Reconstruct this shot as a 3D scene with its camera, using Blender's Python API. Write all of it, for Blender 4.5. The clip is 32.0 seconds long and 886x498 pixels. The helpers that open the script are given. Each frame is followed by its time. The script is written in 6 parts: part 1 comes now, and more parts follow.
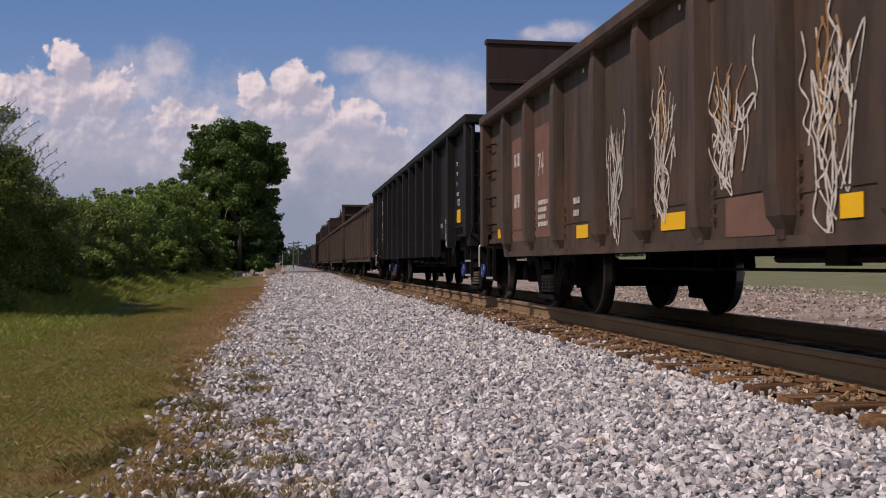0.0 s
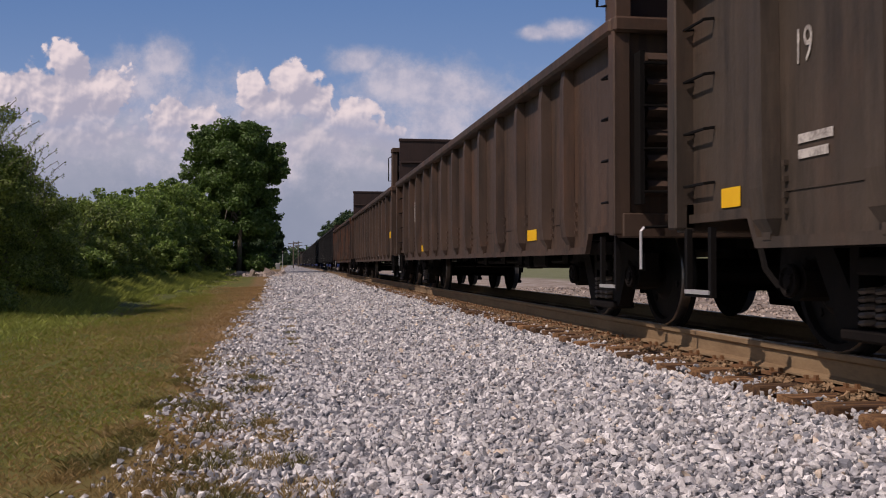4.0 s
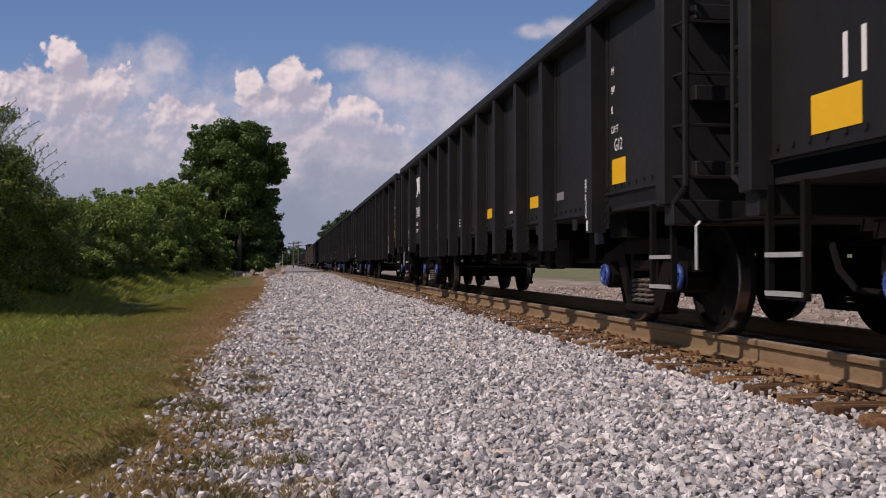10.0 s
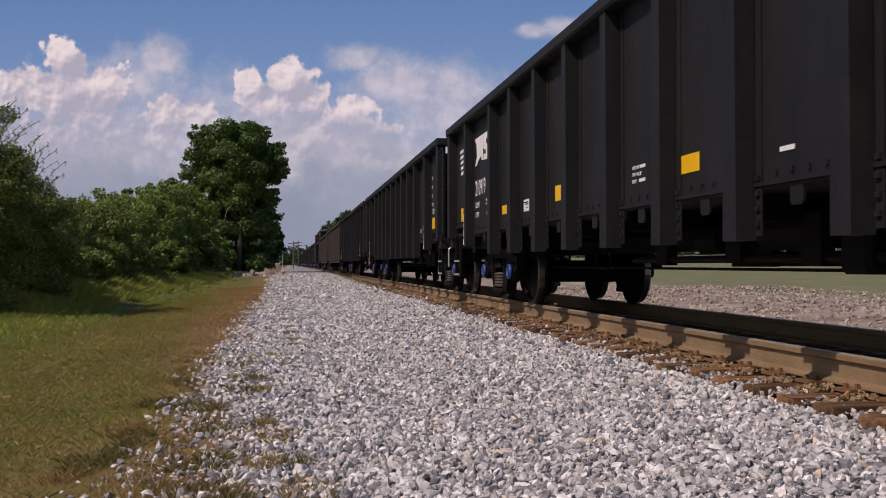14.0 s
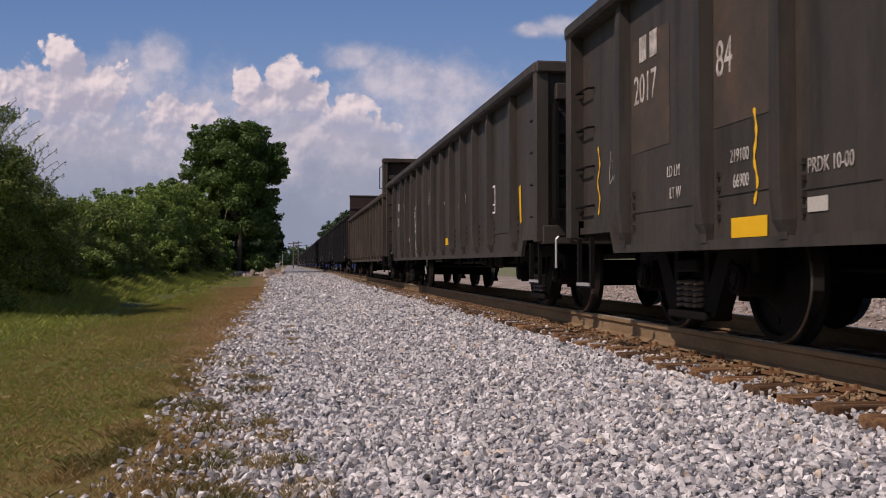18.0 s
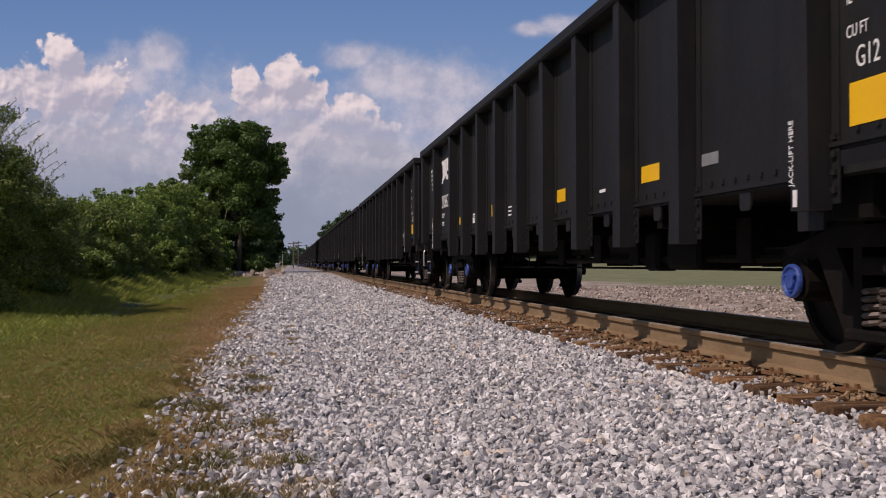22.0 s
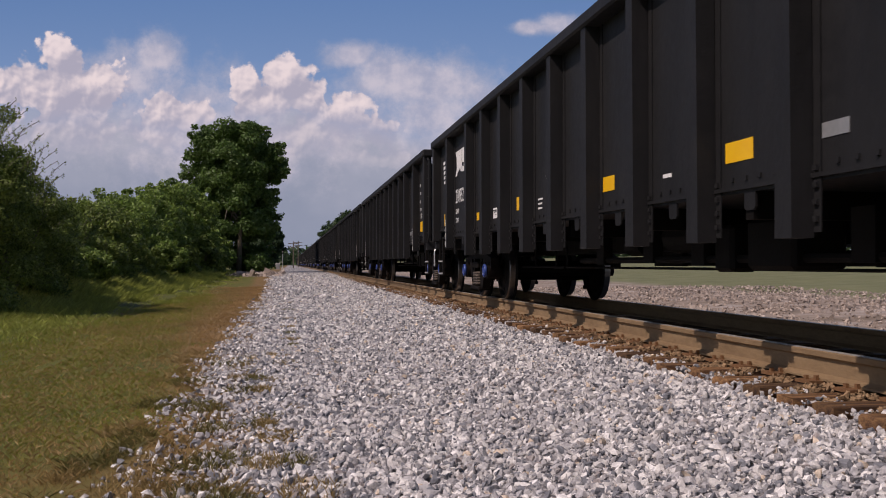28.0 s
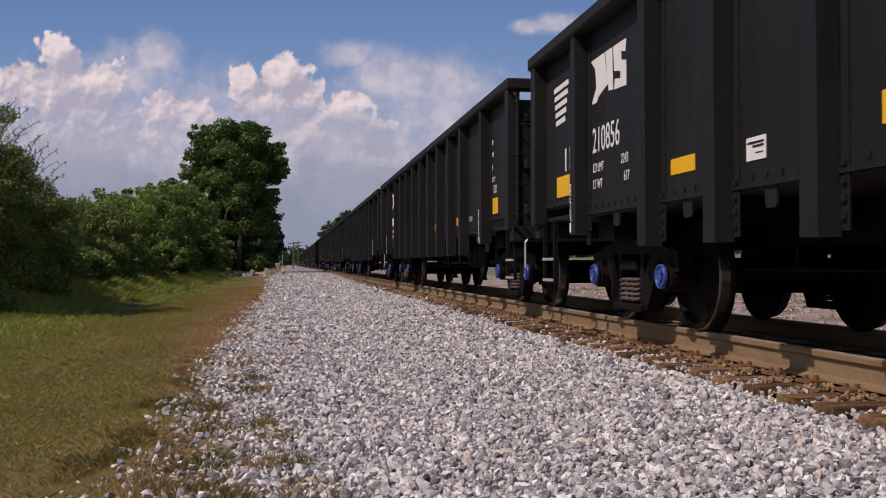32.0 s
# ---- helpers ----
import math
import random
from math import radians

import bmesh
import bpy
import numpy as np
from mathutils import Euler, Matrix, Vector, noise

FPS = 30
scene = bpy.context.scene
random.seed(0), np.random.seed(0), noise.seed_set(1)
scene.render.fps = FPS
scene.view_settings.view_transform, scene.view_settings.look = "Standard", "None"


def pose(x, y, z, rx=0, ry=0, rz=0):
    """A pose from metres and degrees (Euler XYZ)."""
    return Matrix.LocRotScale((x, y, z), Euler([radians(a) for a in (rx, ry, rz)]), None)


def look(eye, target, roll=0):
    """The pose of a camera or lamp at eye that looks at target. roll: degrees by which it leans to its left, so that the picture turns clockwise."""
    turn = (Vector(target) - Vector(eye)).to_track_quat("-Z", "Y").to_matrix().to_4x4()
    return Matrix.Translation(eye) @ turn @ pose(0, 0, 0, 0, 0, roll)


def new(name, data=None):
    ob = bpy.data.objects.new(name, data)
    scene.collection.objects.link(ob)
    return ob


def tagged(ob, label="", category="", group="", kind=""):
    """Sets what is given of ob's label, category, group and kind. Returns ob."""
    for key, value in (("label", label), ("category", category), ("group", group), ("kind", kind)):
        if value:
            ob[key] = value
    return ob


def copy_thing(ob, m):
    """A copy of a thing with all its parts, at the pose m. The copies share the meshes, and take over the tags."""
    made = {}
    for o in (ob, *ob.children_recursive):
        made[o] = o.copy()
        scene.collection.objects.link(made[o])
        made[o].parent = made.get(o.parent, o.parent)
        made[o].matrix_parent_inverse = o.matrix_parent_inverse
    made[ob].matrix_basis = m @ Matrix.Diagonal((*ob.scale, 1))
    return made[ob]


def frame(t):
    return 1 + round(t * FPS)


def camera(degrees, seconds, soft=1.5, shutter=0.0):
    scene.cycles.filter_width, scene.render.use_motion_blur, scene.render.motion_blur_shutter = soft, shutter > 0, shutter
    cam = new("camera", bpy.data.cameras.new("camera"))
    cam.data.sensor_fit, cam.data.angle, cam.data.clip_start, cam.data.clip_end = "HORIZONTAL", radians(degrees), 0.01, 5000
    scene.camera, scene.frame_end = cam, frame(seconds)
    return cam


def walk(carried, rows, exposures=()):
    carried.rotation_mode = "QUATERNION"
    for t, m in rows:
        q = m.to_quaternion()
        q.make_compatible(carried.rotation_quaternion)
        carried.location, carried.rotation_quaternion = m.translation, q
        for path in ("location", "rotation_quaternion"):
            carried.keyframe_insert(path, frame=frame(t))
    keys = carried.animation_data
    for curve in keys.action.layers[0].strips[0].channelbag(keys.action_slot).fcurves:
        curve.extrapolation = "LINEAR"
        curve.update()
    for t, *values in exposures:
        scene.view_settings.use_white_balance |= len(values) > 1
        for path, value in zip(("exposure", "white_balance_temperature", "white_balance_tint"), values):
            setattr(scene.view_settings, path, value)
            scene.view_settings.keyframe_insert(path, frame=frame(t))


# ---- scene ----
# ---------------------------------------------------------------- camera
# Axes: x across the track, y along it, z up from the rail heads. The camera stands on the ballast.
TRACK_X = 4.2
EYE = (0.0, 0.0, 0.56)
YAW, PITCH = 9.09, 0.91
SPAN = 17.37           # coupled length of one car
SPEED = 14.745         # metres a second

cam = camera(49.5, 32.0, soft=1.0, shutter=0.03)
aim = (EYE[0] + math.sin(radians(YAW)), EYE[1] + math.cos(radians(YAW)), EYE[2] + math.tan(radians(PITCH)))
walk(cam, [(0, look(EYE, aim)), (32, look(EYE, aim))], exposures=[(0, 0.0, 7080, 27), (32, 0.0, 7080, 27)])

# ---------------------------------------------------------------- light
SUN_TO = Vector((-1.0, -0.48, 1.25)).normalized()
world = bpy.data.worlds.new("sky")
scene.world = world
world.use_nodes = True
wt = world.node_tree
sky = wt.nodes.new("ShaderNodeTexSky")
sky.sky_type = "NISHITA"
sky.sun_disc = False
sky.sun_elevation = math.asin(SUN_TO.z)
sky.sun_rotation = math.atan2(SUN_TO.x, SUN_TO.y)
sky.air_density, sky.dust_density, sky.ozone_density = 1.0, 0.6, 2.0
wt.nodes["Background"].inputs["Strength"].default_value = 0.062
wt.links.new(sky.outputs[0], wt.nodes["Background"].inputs["Color"])

sun = new("sun", bpy.data.lights.new("sun", "SUN"))
sun.data.energy, sun.data.angle, sun.data.color = 2.65, radians(0.53), (1.0, 0.95, 0.87)
sun.matrix_basis = look(SUN_TO * 50, (0, 0, 0))

# ---------------------------------------------------------------- materials


def surface(name, colors, scale=3.0, rough=0.7, bump=0.3, metal=0.0, fine=40.0, contrast=(0.3, 0.7), stretch=(1, 1, 1),
            random_value=0.0, island=0.0, coat=0.0, bump_size=0.01):
    """Noise at two scales between the given colours, with fine relief; random_value varies it from piece to piece."""
    m = bpy.data.materials.new(name)
    m.use_nodes = True
    t = m.node_tree
    n, l = t.nodes, t.links
    b = n["Principled BSDF"]
    co = n.new("ShaderNodeTexCoord")
    mp = n.new("ShaderNodeMapping")
    mp.inputs["Scale"].default_value = stretch
    l.new(co.outputs["Object"], mp.inputs["Vector"])
    big, small = n.new("ShaderNodeTexNoise"), n.new("ShaderNodeTexNoise")
    for tex, s, d in ((big, scale, 6), (small, fine, 5)):
        tex.inputs["Scale"].default_value, tex.inputs["Detail"].default_value = s, d
        tex.inputs["Roughness"].default_value = 0.62
        l.new(mp.outputs[0], tex.inputs["Vector"])
    mix = n.new("ShaderNodeMath")
    mix.operation = "MULTIPLY_ADD"
    mix.inputs[1].default_value = 0.35
    l.new(small.outputs[0], mix.inputs[0])
    half = n.new("ShaderNodeMath")
    half.operation = "MULTIPLY"
    half.inputs[1].default_value = 0.65
    l.new(big.outputs[0], half.inputs[0])
    l.new(half.outputs[0], mix.inputs[2])
    ramp = n.new("ShaderNodeValToRGB")
    e = ramp.color_ramp.elements
    lo, hi = contrast
    while len(e) < len(colors):
        e.new(0.5)
    for i, c in enumerate(colors):
        e[i].position = lo + (hi - lo) * i / max(1, len(colors) - 1)
        e[i].color = (*c, 1)
    l.new(mix.outputs[0], ramp.inputs[0])
    out = ramp.outputs[0]
    if random_value or island:
        src = n.new("ShaderNodeNewGeometry").outputs["Random Per Island"] if island else n.new("ShaderNodeObjectInfo").outputs["Random"]
        hsv = n.new("ShaderNodeHueSaturation")
        mr = n.new("ShaderNodeMapRange")
        v = island or random_value
        mr.inputs["To Min"].default_value, mr.inputs["To Max"].default_value = 1 - v, 1 + v
        l.new(src, mr.inputs["Value"])
        l.new(mr.outputs[0], hsv.inputs["Value"])
        l.new(out, hsv.inputs["Color"])
        out = hsv.outputs[0]
    l.new(out, b.inputs["Base Color"])
    rr = n.new("ShaderNodeMapRange")
    rr.inputs["To Min"].default_value, rr.inputs["To Max"].default_value = max(0.03, rough - 0.12), min(1, rough + 0.12)
    l.new(small.outputs[0], rr.inputs["Value"])
    l.new(rr.outputs[0], b.inputs["Roughness"])
    b.inputs["Metallic"].default_value = metal
    b.inputs["Coat Weight"].default_value = coat
    if bump:
        bp = n.new("ShaderNodeBump")
        bp.inputs["Strength"].default_value, bp.inputs["Distance"].default_value = bump, bump_size
        l.new(mix.outputs[0], bp.inputs["Height"])
        l.new(bp.outputs[0], b.inputs["Normal"])
    return m


def leafy(name, dark, light, island=0.35):
    """Foliage: a little light passes through the leaves."""
    m = surface(name, (dark, light), scale=0.6, rough=0.55, bump=0.0, fine=6, island=island)
    t = m.node_tree
    n, l = t.nodes, t.links
    b = n["Principled BSDF"]
    tr = n.new("ShaderNodeBsdfTranslucent")
    mix = n.new("ShaderNodeMixShader")
    mix.inputs[0].default_value = 0.33
    l.new(b.inputs["Base Color"].links[0].from_socket, tr.inputs["Color"])
    l.new(b.outputs[0], mix.inputs[1])
    l.new(tr.outputs[0], mix.inputs[2])
    l.new(mix.outputs[0], n["Material Output"].inputs["Surface"])
    return m


# Shade under the cars is put into these three near-black metals.
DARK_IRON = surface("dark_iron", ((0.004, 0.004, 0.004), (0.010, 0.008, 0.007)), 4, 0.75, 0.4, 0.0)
GREASY_SHADED = surface("greasy_shaded_steel", ((0.004, 0.0036, 0.0033), (0.014, 0.010, 0.008)), 5, 0.8, 0.5, 0.0)
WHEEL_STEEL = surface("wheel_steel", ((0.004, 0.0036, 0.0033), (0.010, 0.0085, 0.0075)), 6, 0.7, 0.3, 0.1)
TREAD = surface("worn_tread_steel", ((0.20, 0.19, 0.18), (0.32, 0.30, 0.29)), 6, 0.35, 0.05, 1.0)
BLUE_CAP = surface("blue_bearing_cap", ((0.022, 0.06, 0.27), (0.05, 0.105, 0.38)), 9, 0.45, 0.2)
SPRING = surface("spring_steel", ((0.045, 0.033, 0.025), (0.13, 0.10, 0.075)), 8, 0.5, 0.3, 0.2)
YELLOW = surface("yellow_reflective_sheet", ((0.90, 0.48, 0.006), (0.96, 0.56, 0.012)), 6, 0.45, 0.05)
WHITE = surface("white_stencil_paint", ((0.78, 0.78, 0.76), (0.90, 0.90, 0.88)), 5, 0.6, 0.05)
WORN_WHITE = surface("worn_white_stencil", ((0.22, 0.19, 0.17), (0.62, 0.58, 0.52)), 9, 0.7, 0.05, contrast=(0.38, 0.56))
GRAFFITI = surface("pale_spray_paint", ((0.50, 0.47, 0.41), (0.78, 0.75, 0.66)), 8, 0.65, 0.03)
RUST_SPRAY = surface("rust_spray_paint", ((0.26, 0.13, 0.05), (0.44, 0.25, 0.10)), 8, 0.7, 0.03)
SILVER = surface("worn_silver_handle", ((0.55, 0.55, 0.55), (0.75, 0.75, 0.75)), 6, 0.4, 0.1, 0.5)
BROWN_PATCH = surface("brown_primer", ((0.048, 0.038, 0.029), (0.072, 0.052, 0.037), (0.125, 0.072, 0.042)), 3, 0.8, 0.1, contrast=(0.38, 0.66))
STAIN = surface("running_rust", ((0.060, 0.036, 0.024), (0.085, 0.038, 0.020), (0.13, 0.052, 0.023)), 5, 0.85, 0.2, fine=24, stretch=(1, 1, 0.35))
FLAKE = surface("old_flaking_paint", ((0.15, 0.11, 0.075), (0.36, 0.32, 0.25)), 9, 0.8, 0.1, contrast=(0.4, 0.6))
RUST_PATCH = surface("primer_patch", ((0.13, 0.066, 0.046), (0.215, 0.115, 0.082)), 4, 0.8, 0.1)
ORANGE_PATCH = surface("orange_primer", ((0.25, 0.075, 0.02), (0.34, 0.11, 0.03)), 5, 0.8, 0.1)
YELLOW_SPRAY = surface("ochre_spray_paint", ((0.26, 0.19, 0.07), (0.42, 0.33, 0.14)), 8, 0.7, 0.03)
RUST_SILL = surface("rusted_orange_sill", ((0.10, 0.048, 0.018), (0.17, 0.082, 0.032)), 4, 0.85, 0.3)
DARK_PATCH = surface("dark_stencil_patch", ((0.014, 0.014, 0.014), (0.035, 0.030, 0.026)), 5, 0.7, 0.1)


def brown_paint(name, a, b, rust, streak=0.5, patch=(0.52, 0.72)):
    """Faded oxide paint: cloudy tone, rust breaking out in patches, dark streaks that ran down from the top."""
    m = surface(name, (a, b), 1.1, 0.66, 0.35, fine=14, contrast=(0.3, 0.7), bump_size=0.03)
    t = m.node_tree
    n, l = t.nodes, t.links
    bsdf = n["Principled BSDF"]
    src = bsdf.inputs["Base Color"].links[0].from_socket
    co = n.new("ShaderNodeTexCoord").outputs["Object"]

    def mask(scale, stretch, lo, hi, detail=7):
        mp = n.new("ShaderNodeMapping")
        mp.inputs["Scale"].default_value = stretch
        l.new(co, mp.inputs["Vector"])
        k = n.new("ShaderNodeTexNoise")
        k.inputs["Scale"].default_value, k.inputs["Detail"].default_value, k.inputs["Roughness"].default_value = scale, detail, 0.65
        l.new(mp.outputs[0], k.inputs["Vector"])
        r = n.new("ShaderNodeMapRange")
        r.inputs["From Min"].default_value, r.inputs["From Max"].default_value = lo, hi
        l.new(k.outputs[0], r.inputs["Value"])
        return r.outputs[0]

    def over(f, x, c, amount):
        g = n.new("ShaderNodeMath")
        g.operation = "MULTIPLY"
        g.inputs[1].default_value = amount
        l.new(f, g.inputs[0])
        k = n.new("ShaderNodeMix")
        k.data_type = "RGBA"
        l.new(g.outputs[0], k.inputs[0])
        l.new(x, k.inputs[6])
        k.inputs[7].default_value = (*c, 1)
        return k.outputs[2]

    c = over(mask(1.3, (1, 1, 0.7), *patch), src, rust, 0.85)
    c = over(mask(5.0, (1, 1, 0.10), 0.47, 0.64), c, tuple(v * 0.4 for v in a), streak)
    c = over(mask(26.0, (1, 1, 0.5), 0.66, 0.76), c, rust, 0.5)
    c = over(mask(3.4, (1, 1, 0.16), 0.52, 0.68), c, tuple(v * 1.6 for v in b), 0.7 * streak)
    l.new(c, bsdf.inputs["Base Color"])
    return m


BROWNS = {
    "umber": brown_paint("umber_oxide_paint", (0.056, 0.038, 0.026), (0.086, 0.058, 0.040), (0.120, 0.060, 0.030), 0.7, (0.50, 0.70)),
    "taupe": brown_paint("faded_taupe_paint", (0.047, 0.034, 0.023), (0.072, 0.051, 0.035), (0.090, 0.050, 0.030), 0.7, (0.52, 0.74)),
    "oxide": brown_paint("red_oxide_paint", (0.050, 0.030, 0.019), (0.074, 0.043, 0.027), (0.110, 0.052, 0.027), 0.7, (0.50, 0.72)),
    "rusty": brown_paint("rusted_oxide_paint", (0.024, 0.0165, 0.012), (0.046, 0.026, 0.016), (0.135, 0.043, 0.012), 0.85, (0.44, 0.64)),
    "olive": brown_paint("weathered_umber_paint", (0.039, 0.033, 0.026), (0.053, 0.044, 0.034), (0.080, 0.055, 0.038), 0.65, (0.54, 0.76)),
}
BLACK = brown_paint("black_car_paint", (0.0085, 0.0085, 0.0092), (0.0150, 0.0150, 0.0158), (0.026, 0.024, 0.022), 0.35, (0.52, 0.85))
BLACK.node_tree.nodes["Principled BSDF"].inputs["Specular IOR Level"].default_value = 0.32
BULK_PAINT = brown_paint("dull_maroon_paint", (0.032, 0.017, 0.013), (0.045, 0.023, 0.017), (0.07, 0.03, 0.02), 0.4, (0.6, 0.85))

# gloss cut too, so that the painted undercar shade stays dark
for m in (DARK_IRON, GREASY_SHADED, WHEEL_STEEL):
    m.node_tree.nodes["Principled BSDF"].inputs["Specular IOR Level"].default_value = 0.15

RAIL_SIDE = surface("rusted_rail", ((0.18, 0.112, 0.056), (0.32, 0.22, 0.120)), 5, 0.85, 0.3, stretch=(1, 0.3, 1))
RAIL_TOP = surface("polished_rail_head", ((0.36, 0.33, 0.28), (0.46, 0.43, 0.38)), 3, 0.45, 0.03, 0.3, stretch=(1, 0.1, 1))
TIE = surface("creosoted_tie", ((0.026, 0.013, 0.009), (0.085, 0.040, 0.018), (0.24, 0.125, 0.050), (0.34, 0.23, 0.13)), 4, 0.85, 0.8, fine=30,
              stretch=(0.7, 4, 4), random_value=0.5, contrast=(0.36, 0.70))
PLATE = surface("rusty_tie_plate", ((0.13, 0.06, 0.025), (0.24, 0.12, 0.05)), 9, 0.85, 0.4)
STONE = surface("crushed_limestone", ((0.25, 0.25, 0.26), (0.86, 0.85, 0.84)), 22, 0.85, 0.35, fine=140, island=0.12)


def tint_stones(m):
    """Blue-grey, grey, white and a few tan stones side by side."""
    t = m.node_tree
    n, l = t.nodes, t.links
    b = n["Principled BSDF"]
    src = b.inputs["Base Color"].links[0].from_socket
    ramp = n.new("ShaderNodeValToRGB")
    ramp.color_ramp.interpolation = "CONSTANT"
    e = ramp.color_ramp.elements
    rows = ((0.0, (0.40, 0.42, 0.46)), (0.18, (0.95, 0.94, 0.95)), (0.40, (0.70, 0.69, 0.70)), (0.60, (1.22, 1.20, 1.16)), (0.76, (1.02, 0.99, 0.96)),
            (0.86, (1.38, 1.36, 1.33)), (0.95, (1.05, 0.88, 0.70)), (0.98, (0.55, 0.50, 0.48)))
    while len(e) < len(rows):
        e.new(0.5)
    for i, (at, c) in enumerate(rows):
        e[i].position, e[i].color = at, (*c, 1)
    l.new(n.new("ShaderNodeNewGeometry").outputs["Random Per Island"], ramp.inputs[0])
    k = n.new("ShaderNodeMix")
    k.data_type, k.blend_type = "RGBA", "MULTIPLY"
    k.inputs[0].default_value = 1.0
    l.new(src, k.inputs[6])
    l.new(ramp.outputs[0], k.inputs[7])
    l.new(k.outputs[2], b.inputs["Base Color"])


tint_stones(STONE)
RUST_STONE = surface("rust_stained_stone", ((0.13, 0.075, 0.036), (0.38, 0.255, 0.145)), 9, 0.9, 0.35, fine=90, island=0.4)
ROCK = surface("pale_rubble", ((0.27, 0.215, 0.175), (0.48, 0.41, 0.36)), 4, 0.9, 0.5, island=0.4)
BARK = surface("grey_bark", ((0.10, 0.085, 0.065), (0.22, 0.19, 0.15)), 6, 0.9, 0.6, stretch=(1, 1, 0.2))
LEAF_TREE = leafy("oak_leaf", (0.058, 0.118, 0.024), (0.122, 0.210, 0.046))
LEAF_HEDGE = leafy("hedge_leaf", (0.090, 0.162, 0.027), (0.235, 0.335, 0.062), 0.45)
LEAF_NEAR = leafy("thicket_leaf", (0.088, 0.136, 0.025), (0.215, 0.290, 0.055), 0.45)
LEAF_FAR = leafy("far_leaf", (0.030, 0.065, 0.025), (0.055, 0.10, 0.035))
GRASS_BLADE = leafy("grass_blade", (0.180, 0.205, 0.020), (0.310, 0.305, 0.045), 0.15)
FRESH_BLADE = leafy("fresh_grass_blade", (0.22, 0.265, 0.04), (0.40, 0.44, 0.10), 0.3)
DRY_BLADE = leafy("dry_grass_blade", (0.33, 0.200, 0.075), (0.50, 0.33, 0.14), 0.25)
WEED_BLADE = leafy("olive_weed_blade", (0.12, 0.115, 0.030), (0.23, 0.195, 0.065), 0.3)
STRAW_BLADE = leafy("withered_blade", (0.25, 0.175, 0.060), (0.42, 0.30, 0.125), 0.2)
GALV = surface("galvanized_metal", ((0.35, 0.36, 0.36), (0.5, 0.5, 0.5)), 5, 0.5, 0.1, 0.6)
CREAM = surface("pale_painted_metal", ((0.42, 0.40, 0.35), (0.60, 0.57, 0.50)), 5, 0.6, 0.1)

# ---------------------------------------------------------------- mesh helpers


def box(bm, x0, x1, y0, y1, z0, z1, bevel=0.0):
    v = [bm.verts.new((x, y, z)) for x in (x0, x1) for y in (y0, y1) for z in (z0, z1)]
    f = [bm.faces.new([v[i] for i in q]) for q in ((0, 1, 3, 2), (4, 6, 7, 5), (0, 4, 5, 1), (2, 3, 7, 6), (0, 2, 6, 4), (1, 5, 7, 3))]
    if bevel:
        bmesh.ops.bevel(bm, geom=list({e for q in f for e in q.edges}), offset=bevel, segments=1, affect="EDGES")


def prism(bm, outline, axis, a, b):
    """Extrudes a closed outline of two coordinates along axis 0, 1 or 2 from a to b."""
    def at(p, s):
        c = list(p)
        c.insert(axis, s)
        return bm.verts.new(c)
    lo, hi = [at(p, a) for p in outline], [at(p, b) for p in outline]
    k = len(outline)
    bm.faces.new(lo), bm.faces.new(hi[::-1])
    for i in range(k):
        bm.faces.new((lo[i], hi[i], hi[(i + 1) % k], lo[(i + 1) % k]))


def rod(bm, p, q, r, sides=6, r2=None, cap=True):
    p, q = Vector(p), Vector(q)
    turn = (q - p).to_track_quat("Z", "Y").to_matrix()
    rings = []
    for end, rad in ((p, r), (q, r if r2 is None else r2)):
        rings.append([bm.verts.new(end + turn @ Vector((rad * math.cos(a), rad * math.sin(a), 0)))
                      for a in (2 * math.pi * i / sides for i in range(sides))])
    for i in range(sides):
        bm.faces.new((rings[0][i], rings[0][(i + 1) % sides], rings[1][(i + 1) % sides], rings[1][i]))
    if cap:
        bm.faces.new(rings[0][::-1]), bm.faces.new(rings[1])


def tube(bm, pts, r, sides=6):
    """One bent bar through the points."""
    pts = [Vector(q) for q in pts]
    prev = None
    for i, q in enumerate(pts):
        way = (pts[min(i + 1, len(pts) - 1)] - pts[max(i - 1, 0)]).normalized()
        turn = way.to_track_quat("Z", "Y").to_matrix()
        ref = turn @ Vector((1, 0, 0))
        if prev is not None:
            ref = (prev_ref - way * prev_ref.dot(way)).normalized()
        oth = way.cross(ref)
        ring = [bm.verts.new(q + (ref * math.cos(a) + oth * math.sin(a)) * r) for a in (2 * math.pi * j / sides for j in range(sides))]
        if prev is not None:
            for j in range(sides):
                bm.faces.new((prev[j], prev[(j + 1) % sides], ring[(j + 1) % sides], ring[j]))
        else:
            bm.faces.new(ring[::-1])
        prev, prev_ref = ring, ref
    bm.faces.new(prev)


def path_rod(bm, pts, r, sides=6):
    tube(bm, pts, r, sides)


def lathe(bm, profile, axis_at, sides=24):
    """Turns (radius, x) pairs round an axis along x that passes through axis_at (y, z)."""
    cy, cz = axis_at
    rings = [[bm.verts.new((x, cy + r * math.cos(a), cz + r * math.sin(a))) for a in (2 * math.pi * i / sides for i in range(sides))]
             for r, x in profile]
    for a, b in zip(rings, rings[1:]):
        for i in range(sides):
            bm.faces.new((a[i], a[(i + 1) % sides], b[(i + 1) % sides], b[i]))
    bm.faces.new(rings[0][::-1]), bm.faces.new(rings[-1])


def mesh_of(name, bm, material, smooth=False):
    bmesh.ops.recalc_face_normals(bm, faces=bm.faces)
    me = bpy.data.meshes.new(name)
    bm.to_mesh(me)
    bm.free()
    for m in (material if isinstance(material, (list, tuple)) else (material,)):
        me.materials.append(m)
    if smooth:
        me.shade_smooth()
    return me


